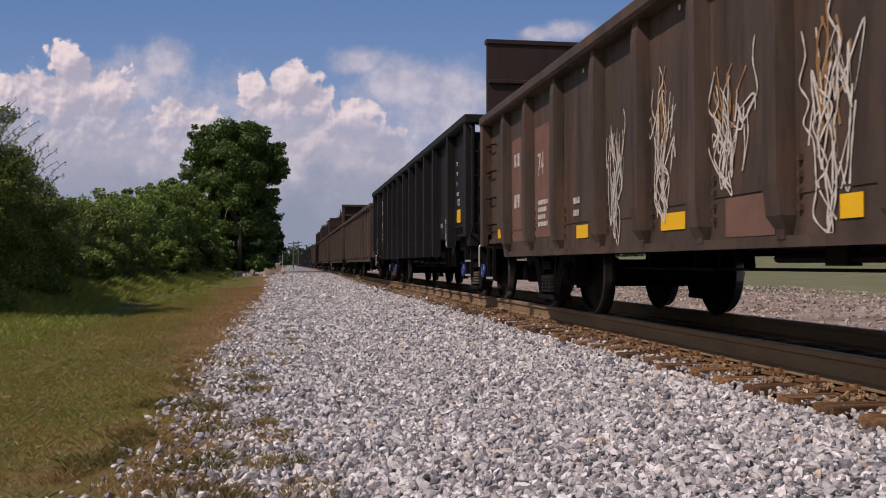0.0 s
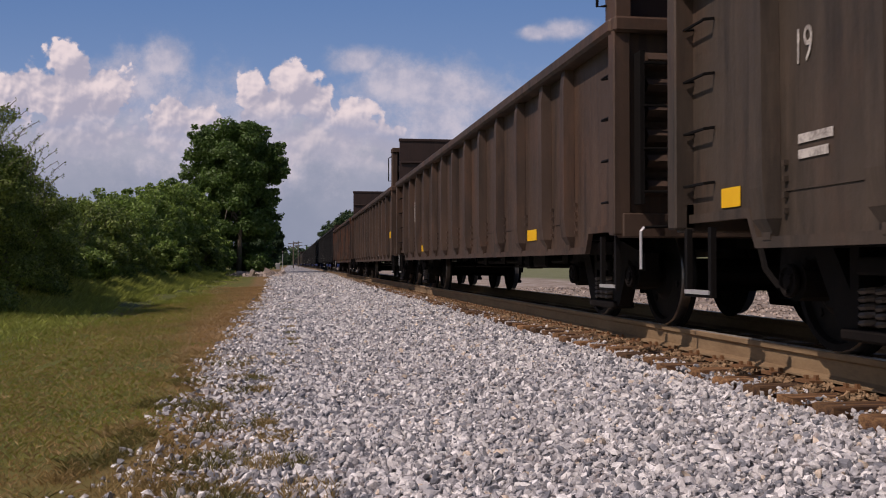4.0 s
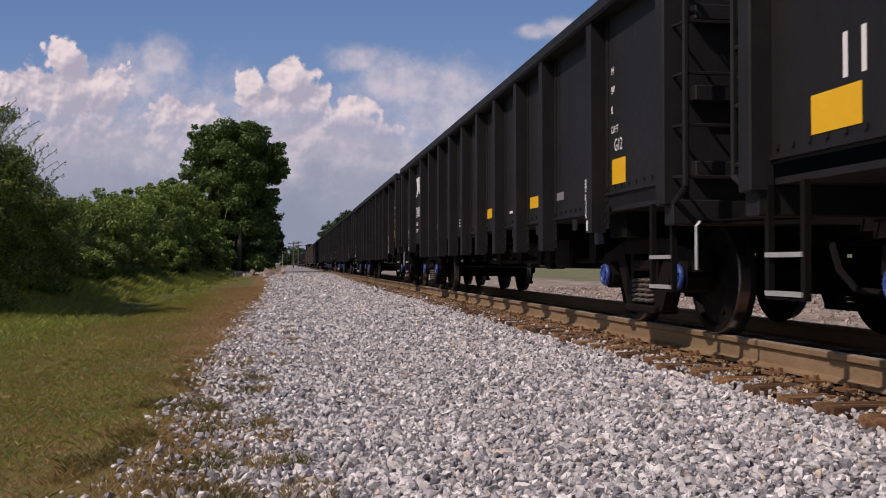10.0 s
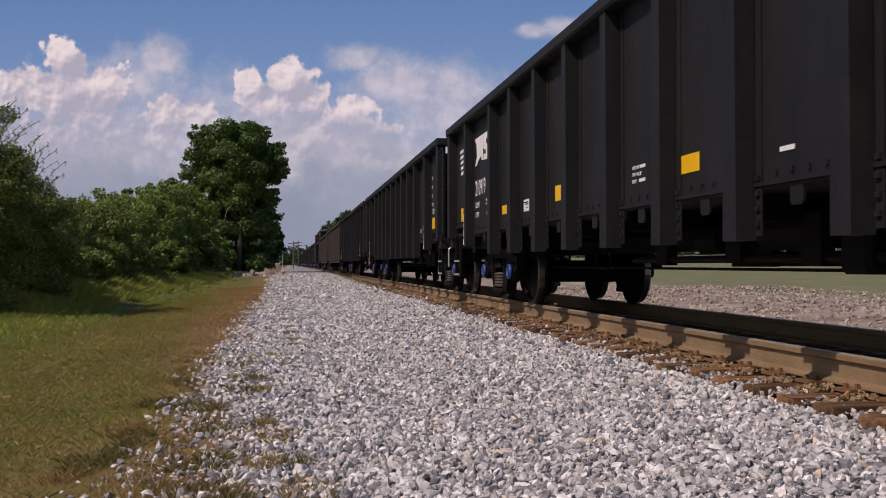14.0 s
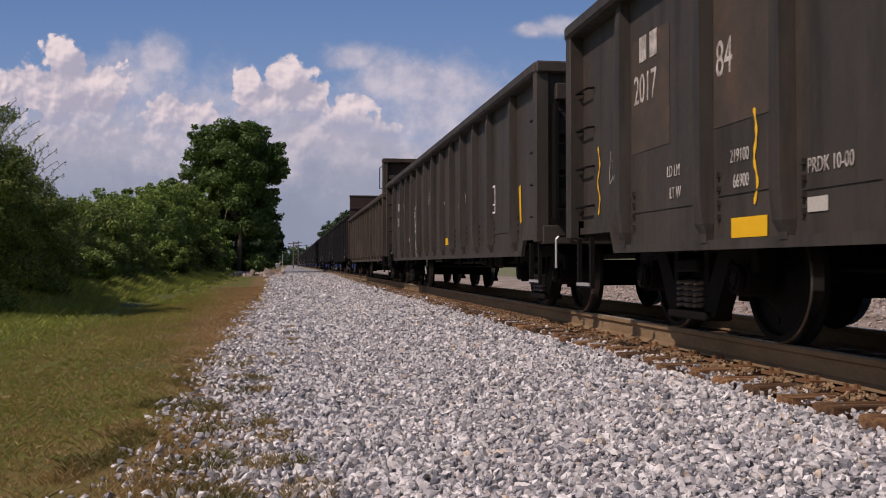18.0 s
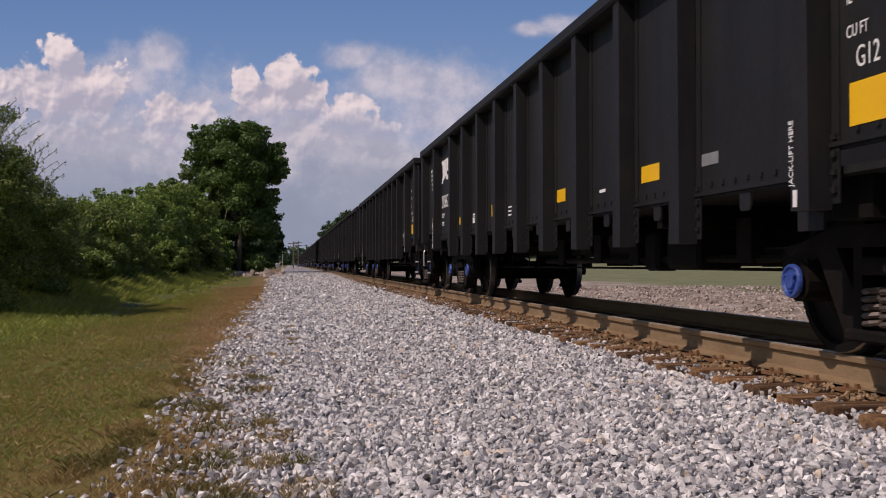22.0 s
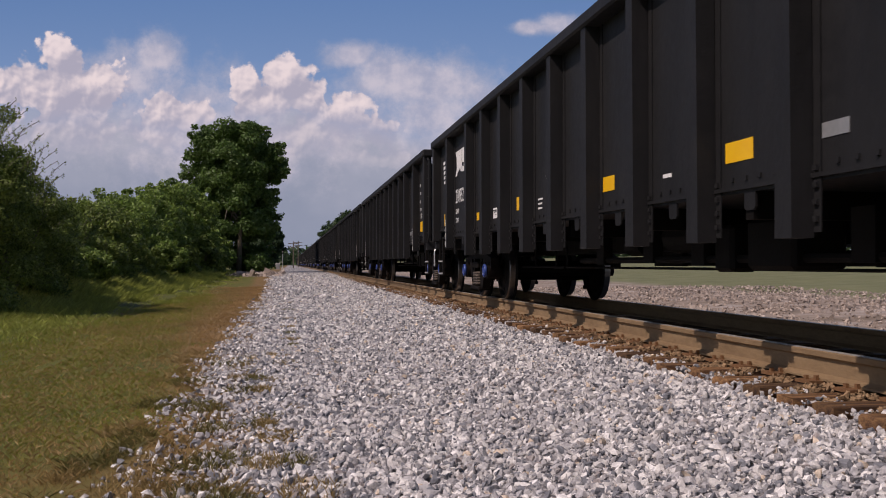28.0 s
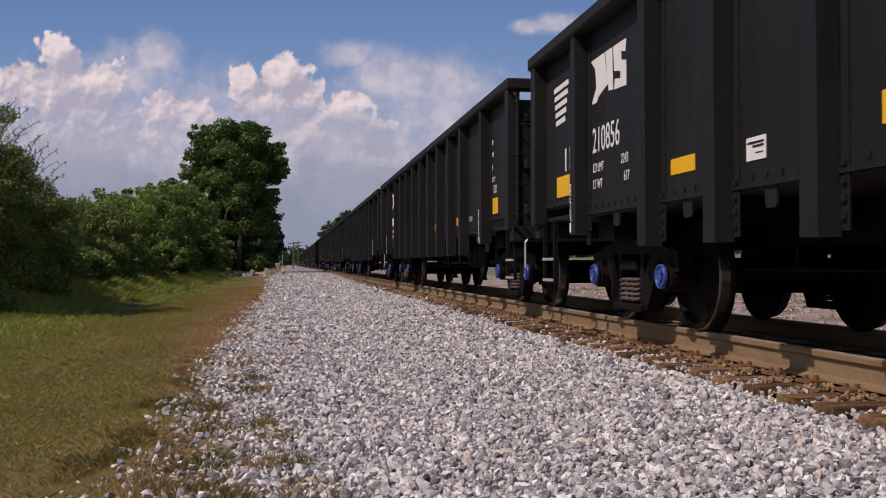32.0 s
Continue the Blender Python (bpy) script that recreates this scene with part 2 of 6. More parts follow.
def part(name, bm, material, parent, label="", smooth=False):
    ob = new(name, mesh_of(name, bm, material, smooth))
    ob.parent = parent
    if label:
        ob["label"] = label
    return ob


def child(name, me, parent, m):
    ob = new(name, me)
    ob.parent = parent
    ob.matrix_basis = m
    return ob


def bits(*boxes, bevel=0.0):
    bm = bmesh.new()
    for b in boxes:
        box(bm, *b, bevel=bevel)
    return bm


def joined(name, verts, faces, material):
    me = bpy.data.meshes.new(name)
    me.from_pydata(verts, [], faces)
    me.materials.append(material)
    return new(name, me)


# ---------------------------------------------------------------- ground


def smooth(a, b, t):
    t = min(1, max(0, (t - a) / (b - a)))
    return t * t * (3 - 2 * t)


def lay(x, y):
    """Height of the ground: the ballast bank by the ties, the flat shoulder, the rise ahead towards the crossing."""
    off = x - TRACK_X
    if off < 0:
        z = -0.283 - 0.217 * smooth(1.30, 3.3, -off) - 0.06 * smooth(4, 9, -off)
    else:
        z = -0.27 - 0.22 * smooth(1.5, 2.8, off) + 0.16 * smooth(4.5, 7, off) * (0.6 + 0.8 * noise.noise((x * 0.35, y * 0.22, 4)))
        z += 2.9 * smooth(17, 75, x)
    rise = smooth(35, 75, y)
    z += rise * (-0.16 - z) * (1 if x < TRACK_X else 0.6 if x < 12 else 0.0)
    z += 0.02 * noise.noise((x * 0.8, y * 0.5, 3))
    if x < -2.5:
        z += 0.05 * noise.noise((x * 0.5, y * 0.4, 9)) + 0.62 * smooth(-3.9, -6.4, x) * smooth(17, 29, y) * (1 - 0.5 * rise)
    return z


def ground_lines(near, far, n, power):
    return [near + (far - near) * (i / n) ** power for i in range(n + 1)]


gx = sorted(set([-x for x in ground_lines(3, 1800, 26, 3.2)] + [x * 0.25 for x in range(-12, 41)] + ground_lines(10, 1800, 20, 3)))
gy = sorted(set([-900, -300, -100, -40, -20, -10, -5] + [y * 0.4 for y in range(-5, 150)] + ground_lines(60, 3500, 40, 3)))
gverts = [(x, y, lay(x, y) if abs(x) < 60 and y < 400 else lay(max(-60, min(60, x)), y)) for y in gy for x in gx]
gw = len(gx)
gfaces = [(j * gw + i, j * gw + i + 1, (j + 1) * gw + i + 1, (j + 1) * gw + i) for j in range(len(gy) - 1) for i in range(gw - 1)]


def ground_material():
    """Ballast along the track, a dry strip at its edge, grass to the side, bare dirt ahead and past the track, painted
    shade between the rails.
    """
    m = bpy.data.materials.new("ballast_dirt_and_grass")
    m.use_nodes = True
    t = m.node_tree
    n, l = t.nodes, t.links
    b = n["Principled BSDF"]
    co = n.new("ShaderNodeTexCoord").outputs["Object"]

    def tex(scale, detail=6, rough=0.6):
        k = n.new("ShaderNodeTexNoise")
        k.inputs["Scale"].default_value, k.inputs["Detail"].default_value, k.inputs["Roughness"].default_value = scale, detail, rough
        l.new(co, k.inputs["Vector"])
        return k.outputs[0]

    def ramp(src, *stops):
        r = n.new("ShaderNodeValToRGB")
        e = r.color_ramp.elements
        while len(e) < len(stops):
            e.new(0.5)
        for i, (p, c) in enumerate(stops):
            e[i].position, e[i].color = p, (*c, 1)
        l.new(src, r.inputs[0])
        return r.outputs[0]

    def math_node(op, a, bb):
        k = n.new("ShaderNodeMath")
        k.operation = op
        for i, s in enumerate((a, bb)):
            if isinstance(s, (int, float)):
                k.inputs[i].default_value = s
            else:
                l.new(s, k.inputs[i])
        return k.outputs[0]

    def step(src, a, bb):
        k = n.new("ShaderNodeMapRange")
        k.interpolation_type = "SMOOTHSTEP"
        k.inputs["From Min"].default_value, k.inputs["From Max"].default_value = a, bb
        l.new(src, k.inputs["Value"])
        return k.outputs[0]

    def blend(f, a, bb):
        k = n.new("ShaderNodeMix")
        k.data_type = "RGBA"
        l.new(f, k.inputs[0])
        l.new(a, k.inputs[6])
        l.new(bb, k.inputs[7])
        return k.outputs[2]

    sep = n.new("ShaderNodeSeparateXYZ")
    l.new(co, sep.inputs[0])
    x, y = sep.outputs[0], sep.outputs[1]
    vor = n.new("ShaderNodeTexVoronoi")
    vor.inputs["Scale"].default_value = 22
    l.new(co, vor.inputs["Vector"])
    cell = n.new("ShaderNodeSeparateColor")
    l.new(vor.outputs["Color"], cell.inputs[0])
    gravel = ramp(cell.outputs[0], (0.0, (0.18, 0.175, 0.18)), (0.5, (0.32, 0.31, 0.315)), (1.0, (0.50, 0.49, 0.485)))
    green = ramp(tex(1.3), (0.32, (0.070, 0.092, 0.008)), (0.5, (0.110, 0.118, 0.013)), (0.66, (0.165, 0.122, 0.026)))
    dry = ramp(tex(2.2), (0.3, (0.16, 0.095, 0.028)), (0.7, (0.26, 0.16, 0.058)))
    dirt = ramp(tex(1.1, 8), (0.3, (0.19, 0.145, 0.10)), (0.5, (0.33, 0.265, 0.21)), (0.7, (0.50, 0.43, 0.38)))
    # near-black brown that stands in for the train's shade on the track bed
    bed_shade = ramp(tex(5.0, 6), (0.35, (0.020, 0.016, 0.013)), (0.7, (0.055, 0.042, 0.032)))
    field = ramp(tex(0.5, 6), (0.3, (0.135, 0.148, 0.060)), (0.7, (0.215, 0.220, 0.105)))
    wob = math_node("MULTIPLY", math_node("SUBTRACT", tex(0.9, 7), 0.5), 0.8)
    xe = math_node("ADD", x, wob)
    edge = math_node("ADD", math_node("MULTIPLY", step(y, 6.4, 3.9), 0.05), -0.78)
    edge = math_node("ADD", edge, math_node("MULTIPLY", step(y, 25, 80), -0.55))
    base = blend(step(math_node("SUBTRACT", xe, edge), 0.15, 0.75), dry, gravel)
    far_out = math_node("SUBTRACT", math_node("ADD", edge, math_node("MULTIPLY", wob, 0.8)), x)
    # the dry strip is narrow close by and widens further off
    far_out = math_node("SUBTRACT", far_out, math_node("MULTIPLY", step(y, 7, 17), 0.75))
    base = blend(step(far_out, -0.15, 0.45), base, green)
    base = blend(step(math_node("ADD", x, wob), 6.4, 7.4), base, dirt)
    base = blend(step(math_node("ADD", x, math_node("MULTIPLY", wob, 2.0)), 15, 18), base, field)
    # the painted shade fills the strip between the rails
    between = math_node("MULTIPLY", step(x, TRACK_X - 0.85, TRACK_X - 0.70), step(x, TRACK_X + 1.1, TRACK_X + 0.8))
    base = blend(between, base, bed_shade)
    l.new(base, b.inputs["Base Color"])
    b.inputs["Roughness"].default_value = 0.9
    bp = n.new("ShaderNodeBump")
    bp.inputs["Strength"].default_value, bp.inputs["Distance"].default_value = 0.5, 0.03
    l.new(math_node("ADD", math_node("MULTIPLY", vor.outputs["Distance"], step(xe, -0.8, 0.2)), tex(14, 9)), bp.inputs["Height"])
    l.new(bp.outputs[0], b.inputs["Normal"])
    return m


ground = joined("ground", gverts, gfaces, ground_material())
tagged(ground, "grey ballast shoulder beside dry grass verge and dirt", "ground", kind="structure")

# ---------------------------------------------------------------- track
RAIL_H = 0.186
GAUGE = 0.7535   # centre of the head from the track's middle


def rail_thing(side):
    cx = TRACK_X + side * GAUGE
    thing = tagged(new("rail"), "rusty brown steel rail with a polished running surface", "rail", "rails of the track", kind="structure")
    prof = [(-0.075, -RAIL_H), (0.075, -RAIL_H), (0.075, -RAIL_H + 0.012), (0.014, -RAIL_H + 0.034), (0.010, -0.055),
            (0.036, -0.040), (0.038, -0.008), (0.030, -0.002), (-0.030, -0.002), (-0.038, -0.008), (-0.036, -0.040), (-0.010, -0.055),
            (-0.014, -RAIL_H + 0.034), (-0.075, -RAIL_H + 0.012)]
    bm = bmesh.new()
    prism(bm, [(cx + a, b) for a, b in prof], 1, -850, 900)
    part("rail_body", bm, RAIL_SIDE, thing)
    part("running_surface", bits((cx - 0.030, cx + 0.030, -850, 900, -0.0018, 0.0)), RAIL_TOP, thing, "polished steel running surface")
    return thing


for s in (-1, 1):
    rail_thing(s)


tie_rnd = random.Random(4)
TIE_STEP = 0.4555
ties = tagged(new("crossties"), "weathered rust-brown wooden crossties half sunk in ballast", "crossties", kind="structure")
TIE_MESHES = []
for v in range(4):
    bm = bits((-1.295, 1.295, -0.105, 0.105, -0.38, -0.205), bevel=0.010)
    for q in bm.verts:
        q.co += Vector((tie_rnd.uniform(-0.012, 0.012), tie_rnd.uniform(-0.008, 0.008), tie_rnd.uniform(-0.006, 0.004)))
    TIE_MESHES.append(mesh_of("tie", bm, TIE))
PLATE_MESH = mesh_of("tie_plate", bits((-0.17, 0.17, -0.09, 0.09, -0.206, -0.186), (-0.10, -0.08, -0.05, -0.02, -0.19, -0.155), (0.08, 0.10, 0.02, 0.05, -0.19, -0.155),
                                       (-0.13, -0.11, 0.02, 0.05, -0.19, -0.16)), PLATE)
for i in range(-8, 172):
    y = 5.33 + TIE_STEP * i
    o = child("tie", TIE_MESHES[i % 4], ties, pose(TRACK_X + tie_rnd.uniform(-0.07, 0.05), y + tie_rnd.uniform(-0.03, 0.03), tie_rnd.uniform(-0.012, 0.006), 0, 0, tie_rnd.uniform(-1.2, 1.2)))
    if i < 60:
        child("tie_plate", PLATE_MESH, ties, pose(TRACK_X - GAUGE, y, 0))
bm = bmesh.new()
for i in [*range(-1860, -8), *range(172, 1960)]:
    y = 5.33 + TIE_STEP * i
    box(bm, TRACK_X - 1.295, TRACK_X + 1.295, y - 0.11, y + 0.11, -0.38, -0.205)
tagged(part("far_ties", bm, TIE, ties), kind="stuff")

# ---------------------------------------------------------------- train
# A car's own space: y = 0 at its middle, +y to its rear, z = 0 on the rail heads; the side towards the camera is at -x.
HALF = 8.08
TRUCK_AT = 6.38
AXLE = 0.889
RADIUS = 0.457

FACE = Matrix(((0, 0, -1, 0), (-1, 0, 0, 0), (0, 1, 0, 0), (0, 0, 0, 1)))


def words(text, height, material, parent, x, y, z, squeeze=0.75, upright=False, name="lettering", label="", spread=1.0):
    """Stencilled letters on the side towards -x; y is the left end of the line (towards the rear), z its foot."""
    cu = bpy.data.curves.new(name, "FONT")
    cu.body, cu.size, cu.extrude = text, height / 0.72, 0.0015
    cu.space_character, cu.resolution_u = spread, 4
    tmp = bpy.data.objects.new(name, cu)
    scene.collection.objects.link(tmp)
    dg = bpy.context.evaluated_depsgraph_get()
    me = bpy.data.meshes.new_from_object(tmp.evaluated_get(dg))
    bpy.data.objects.remove(tmp)
    bpy.data.curves.remove(cu)
    turn = Matrix.Rotation(radians(90), 4, "Z") if upright else Matrix.Identity(4)
    me.transform(Matrix.Translation((x, y, z)) @ FACE @ turn @ Matrix.Diagonal((squeeze, 1, 1, 1)))
    me.materials.clear()
    me.materials.append(material)
    ob = new(name, me)
    ob.parent = parent
    if label:
        ob["label"] = label
    return ob


def sheet(name, parent, material, x, y0, y1, z0, z1, label=""):
    return part(name, bits((x - 0.004, x, y0, y1, z0, z1)), material, parent, label)


def wheelset_mesh():
    bm = bmesh.new()
    for s in (-1, 1):
        prof = [(0.10, 0.66), (0.20, 0.69), (0.36, 0.71), (0.40, 0.685), (0.484, 0.685), (0.484, 0.70), (0.457, 0.722), (0.452, 0.80),
                (0.445, 0.815), (0.40, 0.815), (0.385, 0.775), (0.22, 0.80), (0.17, 0.835), (0.10, 0.835)]
        lathe(bm, [(r, s * x) for r, x in (prof if s > 0 else prof[::-1])], (0, 0), 32)
        # balance holes read as bosses on the plate
        for k in range(3):
            a = 2 * math.pi * k / 3
            rod(bm, (s * 0.78, 0.29 * math.cos(a), 0.29 * math.sin(a)), (s * 0.80, 0.29 * math.cos(a), 0.29 * math.sin(a)), 0.03, 6)
    lathe(bm, [(0.09, -1.0), (0.09, 1.0)], (0, 0), 12)
    for f in bm.faces:
        if all(abs(v.co.x) > 0.71 and 0.44 < math.hypot(v.co.y, v.co.z) < 0.47 for v in f.verts):
            f.material_index = 1
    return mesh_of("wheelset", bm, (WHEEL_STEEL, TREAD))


WHEELSET = wheelset_mesh()


def side_frame_mesh():
    """Cast truck side frame: arched top, window for the springs, pedestals over the two axles."""
    bm = bmesh.new()
    w0, w1 = -0.065, 0.065
    arch = [(-1.12, 0.50), (-1.10, 0.66), (-0.86, 0.70), (-0.52, 0.78), (0.52, 0.78), (0.86, 0.70), (1.10, 0.66), (1.12, 0.50),
            (1.02, 0.50), (0.98, 0.585), (0.76, 0.585), (0.50, 0.655), (-0.50, 0.655), (-0.76, 0.585), (-0.98, 0.585), (-1.02, 0.50)]
    prism(bm, arch, 0, w0, w1)
    for s in (-1, 1):
        leg = [(s * 0.70, 0.62), (s * 0.50, 0.66), (s * 0.25, 0.30), (s * 0.25, 0.14), (s * 0.42, 0.16)]
        prism(bm, leg, 0, w0, w1)
        prism(bm, [(s * 0.245, 0.30), (s * 0.33, 0.30), (s * 0.33, 0.66), (s * 0.245, 0.66)], 0, w0, w1)
        box(bm, w0 - 0.01, w1 + 0.01, s * 0.889 - 0.10, s * 0.889 + 0.10, 0.54, 0.60)
    box(bm, w0 - 0.05, w1 + 0.05, -0.36, 0.36, 0.13, 0.20, bevel=0.015)
    box(bm, w0 - 0.04, w1 + 0.04, -0.22, 0.22, 0.50, 0.60, bevel=0.015)
    return mesh_of("side_frame", bm, GREASY_SHADED)


SIDE_FRAME = side_frame_mesh()


def spring_mesh():
    bm = bmesh.new()
    turns, per = 5.0, 9
    pts = [(0.070 * math.cos(2 * math.pi * i / per), 0.070 * math.sin(2 * math.pi * i / per), 0.215 + 0.22 * i / (turns * per))
           for i in range(int(turns * per) + 1)]
    tube(bm, pts, 0.017, 5)
    return mesh_of("coil_spring", bm, SPRING)


SPRING_MESH = spring_mesh()


def cap_mesh():
    bm = bmesh.new()
    lathe(bm, [(0.06, 0.03), (0.100, 0.03), (0.106, 0.02), (0.106, 0.003), (0.100, -0.008), (0.088, -0.008), (0.080, 0.006), (0.050, 0.006), (0.045, -0.012), (0.02, -0.012)], (0, 0), 20)
    for k in range(3):
        a = 2 * math.pi * k / 3 + 0.5
        rod(bm, (0.0, 0.066 * math.cos(a), 0.066 * math.sin(a)), (-0.02, 0.066 * math.cos(a), 0.066 * math.sin(a)), 0.012, 6)
    return bm


CAP_BLUE = mesh_of("bearing_cap", cap_mesh(), BLUE_CAP)
CAP_DARK = mesh_of("bearing_cap", cap_mesh(), GREASY_SHADED)


def box_mesh():
    bm = bmesh.new()
    lathe(bm, [(0.05, 0.20), (0.13, 0.20), (0.13, 0.0), (0.05, 0.0)], (0, 0), 14)
    return mesh_of("bearing", bm, GREASY_SHADED)


BEARING = box_mesh()
WHEELSETS = []


def truck(car, at, caps):
    bm = bits((-0.98, 0.98, -0.18, 0.18, 0.44, 0.62), bevel=0.03)
    base = part("truck", bm, GREASY_SHADED, car, "greasy cast steel truck with coil springs, darkened for the shade under the car")
    base.matrix_basis = pose(0, at, 0)
    for s in (-1, 1):
        child("side_frame", SIDE_FRAME, base, pose(s * 1.0, 0, 0))
        for b in ((-0.155, 0.0, 0.155) if s < 0 else (-0.09, 0.09)):
            child("coil_spring", SPRING_MESH, base, pose(s * 1.03, b, 0))
    for a in (-AXLE, AXLE):
        w = new("wheelset", WHEELSET)
        w.parent = base
        w.matrix_parent_inverse = pose(0, a, RADIUS)
        WHEELSETS.append(w)
        child("bearing", BEARING, base, pose(-1.085, a, RADIUS))
        cap = child("bearing_cap", CAP_BLUE if caps else CAP_DARK, base, pose(-1.135, a, RADIUS))
        if caps:
            cap["label"] = "bright blue bearing end cap"
        child("brake_shoe", BRAKE, base, pose(0, a * 0.42, 0))
    return base


def brake_mesh():
    bm = bits((-0.80, 0.80, -0.05, 0.05, 0.30, 0.38), (-0.80, -0.70, -0.10, 0.10, 0.28, 0.55), (0.70, 0.80, -0.10, 0.10, 0.28, 0.55))
    return mesh_of("brake_shoe", bm, DARK_IRON)


BRAKE = brake_mesh()


def coupler(car, s, silver=True):
    """Shank and knuckle, cut lever with its pale handle, hanging air hose."""
    bm = bmesh.new()
    box(bm, -0.07, 0.07, *sorted((s * (HALF - 0.3), s * (HALF + 0.42))), 0.78, 0.95, bevel=0.02)
    prism(bm, [(-0.17, s * (HALF + 0.36)), (0.15, s * (HALF + 0.36)), (0.17, s * (HALF + 0.50)), (0.02, s * (HALF + 0.57)), (-0.04, s * (HALF + 0.48)),
               (-0.17, s * (HALF + 0.60))], 2, 0.74, 1.00)
    c = part("coupler", bm, GREASY_SHADED, car, "greasy cast steel coupler, darkened for shade")
    bm = bmesh.new()
    y = s * (HALF + 0.14)
    m = -s
    path_rod(bm, [(-1.35 * m, y, 0.86), (-0.5 * m, y, 0.90), (-0.15 * m, y, 1.0)], 0.014)
    part("cut_lever", bm, DARK_IRON, c)
    bm = bmesh.new()
    path_rod(bm, [(-1.35 * m, y, 0.86), (-1.38 * m, y, 0.83), (-1.38 * m, y, 0.52)], 0.013)
    part("lever_handle", bm, SILVER, c, "pale worn lever handle")
    bm = bmesh.new()
    path_rod(bm, [(-0.3, s * (HALF + 0.05), 0.72), (-0.33, s * (HALF + 0.2), 0.52), (-0.3, s * (HALF + 0.36), 0.38), (-0.2, s * (HALF + 0.52), 0.36)], 0.028)
    part("air_hose", bm, DARK_IRON, c)


def stirrup(car, x, y0, y1, top, foot, rungs=2):
    bm = bmesh.new()
    a, b = min(y0, y1), max(y0, y1)
    prism(bm, [(a - 0.02, top), (a - 0.02, foot), (b + 0.02, foot), (b + 0.02, top), (b - 0.025, top), (b - 0.025, foot + 0.02), (a + 0.025, foot + 0.02), (a + 0.025, top)], 0, x - 0.008, x + 0.03)
    st = part("sill_step", bm, DARK_IRON, car)
    for k in range(rungs):
        z = foot + 0.034 + k * 0.22
        part("tread", bits((x - 0.02, x + 0.03, a, b, z - 0.014, z + 0.014)), SILVER, st, "worn bare steel tread")


def ladder(car, x, y0, y1, zs, off):
    """Grab irons one above the other on the side plate."""
    for z in zs:
        bm = bmesh.new()
        path_rod(bm, [(x, y0, z), (x - off, y0, z - 0.01), (x - off, y1, z - 0.01), (x, y1, z)], 0.011, 5)
        part("grab_iron", bm, DARK_IRON, car)


def end_ladder(car, x0, x1, y, zs, off):
    bm = bmesh.new()
    box(bm, x0 - 0.03, x0 + 0.01, *sorted((y, y + off)), zs[0] - 0.1, zs[-1] + 0.1)
    rail = part("ladder_rail", bm, DARK_IRON, car)
    for z in zs:
        bm = bmesh.new()
        path_rod(bm, [(x0, y + off, z), (x1, y + off, z), (x1, y, z)], 0.012, 5)
        part("rung", bm, DARK_IRON, rail)


def corner_ladder(car, y, e):
    """A bowed stile standing off the end, with rungs back to the corner post and across the end sheet."""
    bm = bmesh.new()
    far = y + e * 0.24
    pts = [(-1.50, y + e * 0.03, 2.66), (-1.50, far, 2.58), (-1.50, far, 1.10), (-1.50, y + e * 0.05, 1.00)]
    for p, q in zip(pts, pts[1:]):
        rod(bm, p, q, 0.022, 6)
    stile = part("ladder_rail", bm, BLACK, car)
    for z in (1.18, 1.54, 1.90, 2.26, 2.54):
        bm = bmesh.new()
        tube(bm, [(-1.50, y + e * 0.02, z), (-1.50, far, z - 0.015), (-1.02, far, z - 0.015), (-1.02, y + e * 0.01, z)], 0.013, 5)
        part("rung", bm, BLACK, stile)


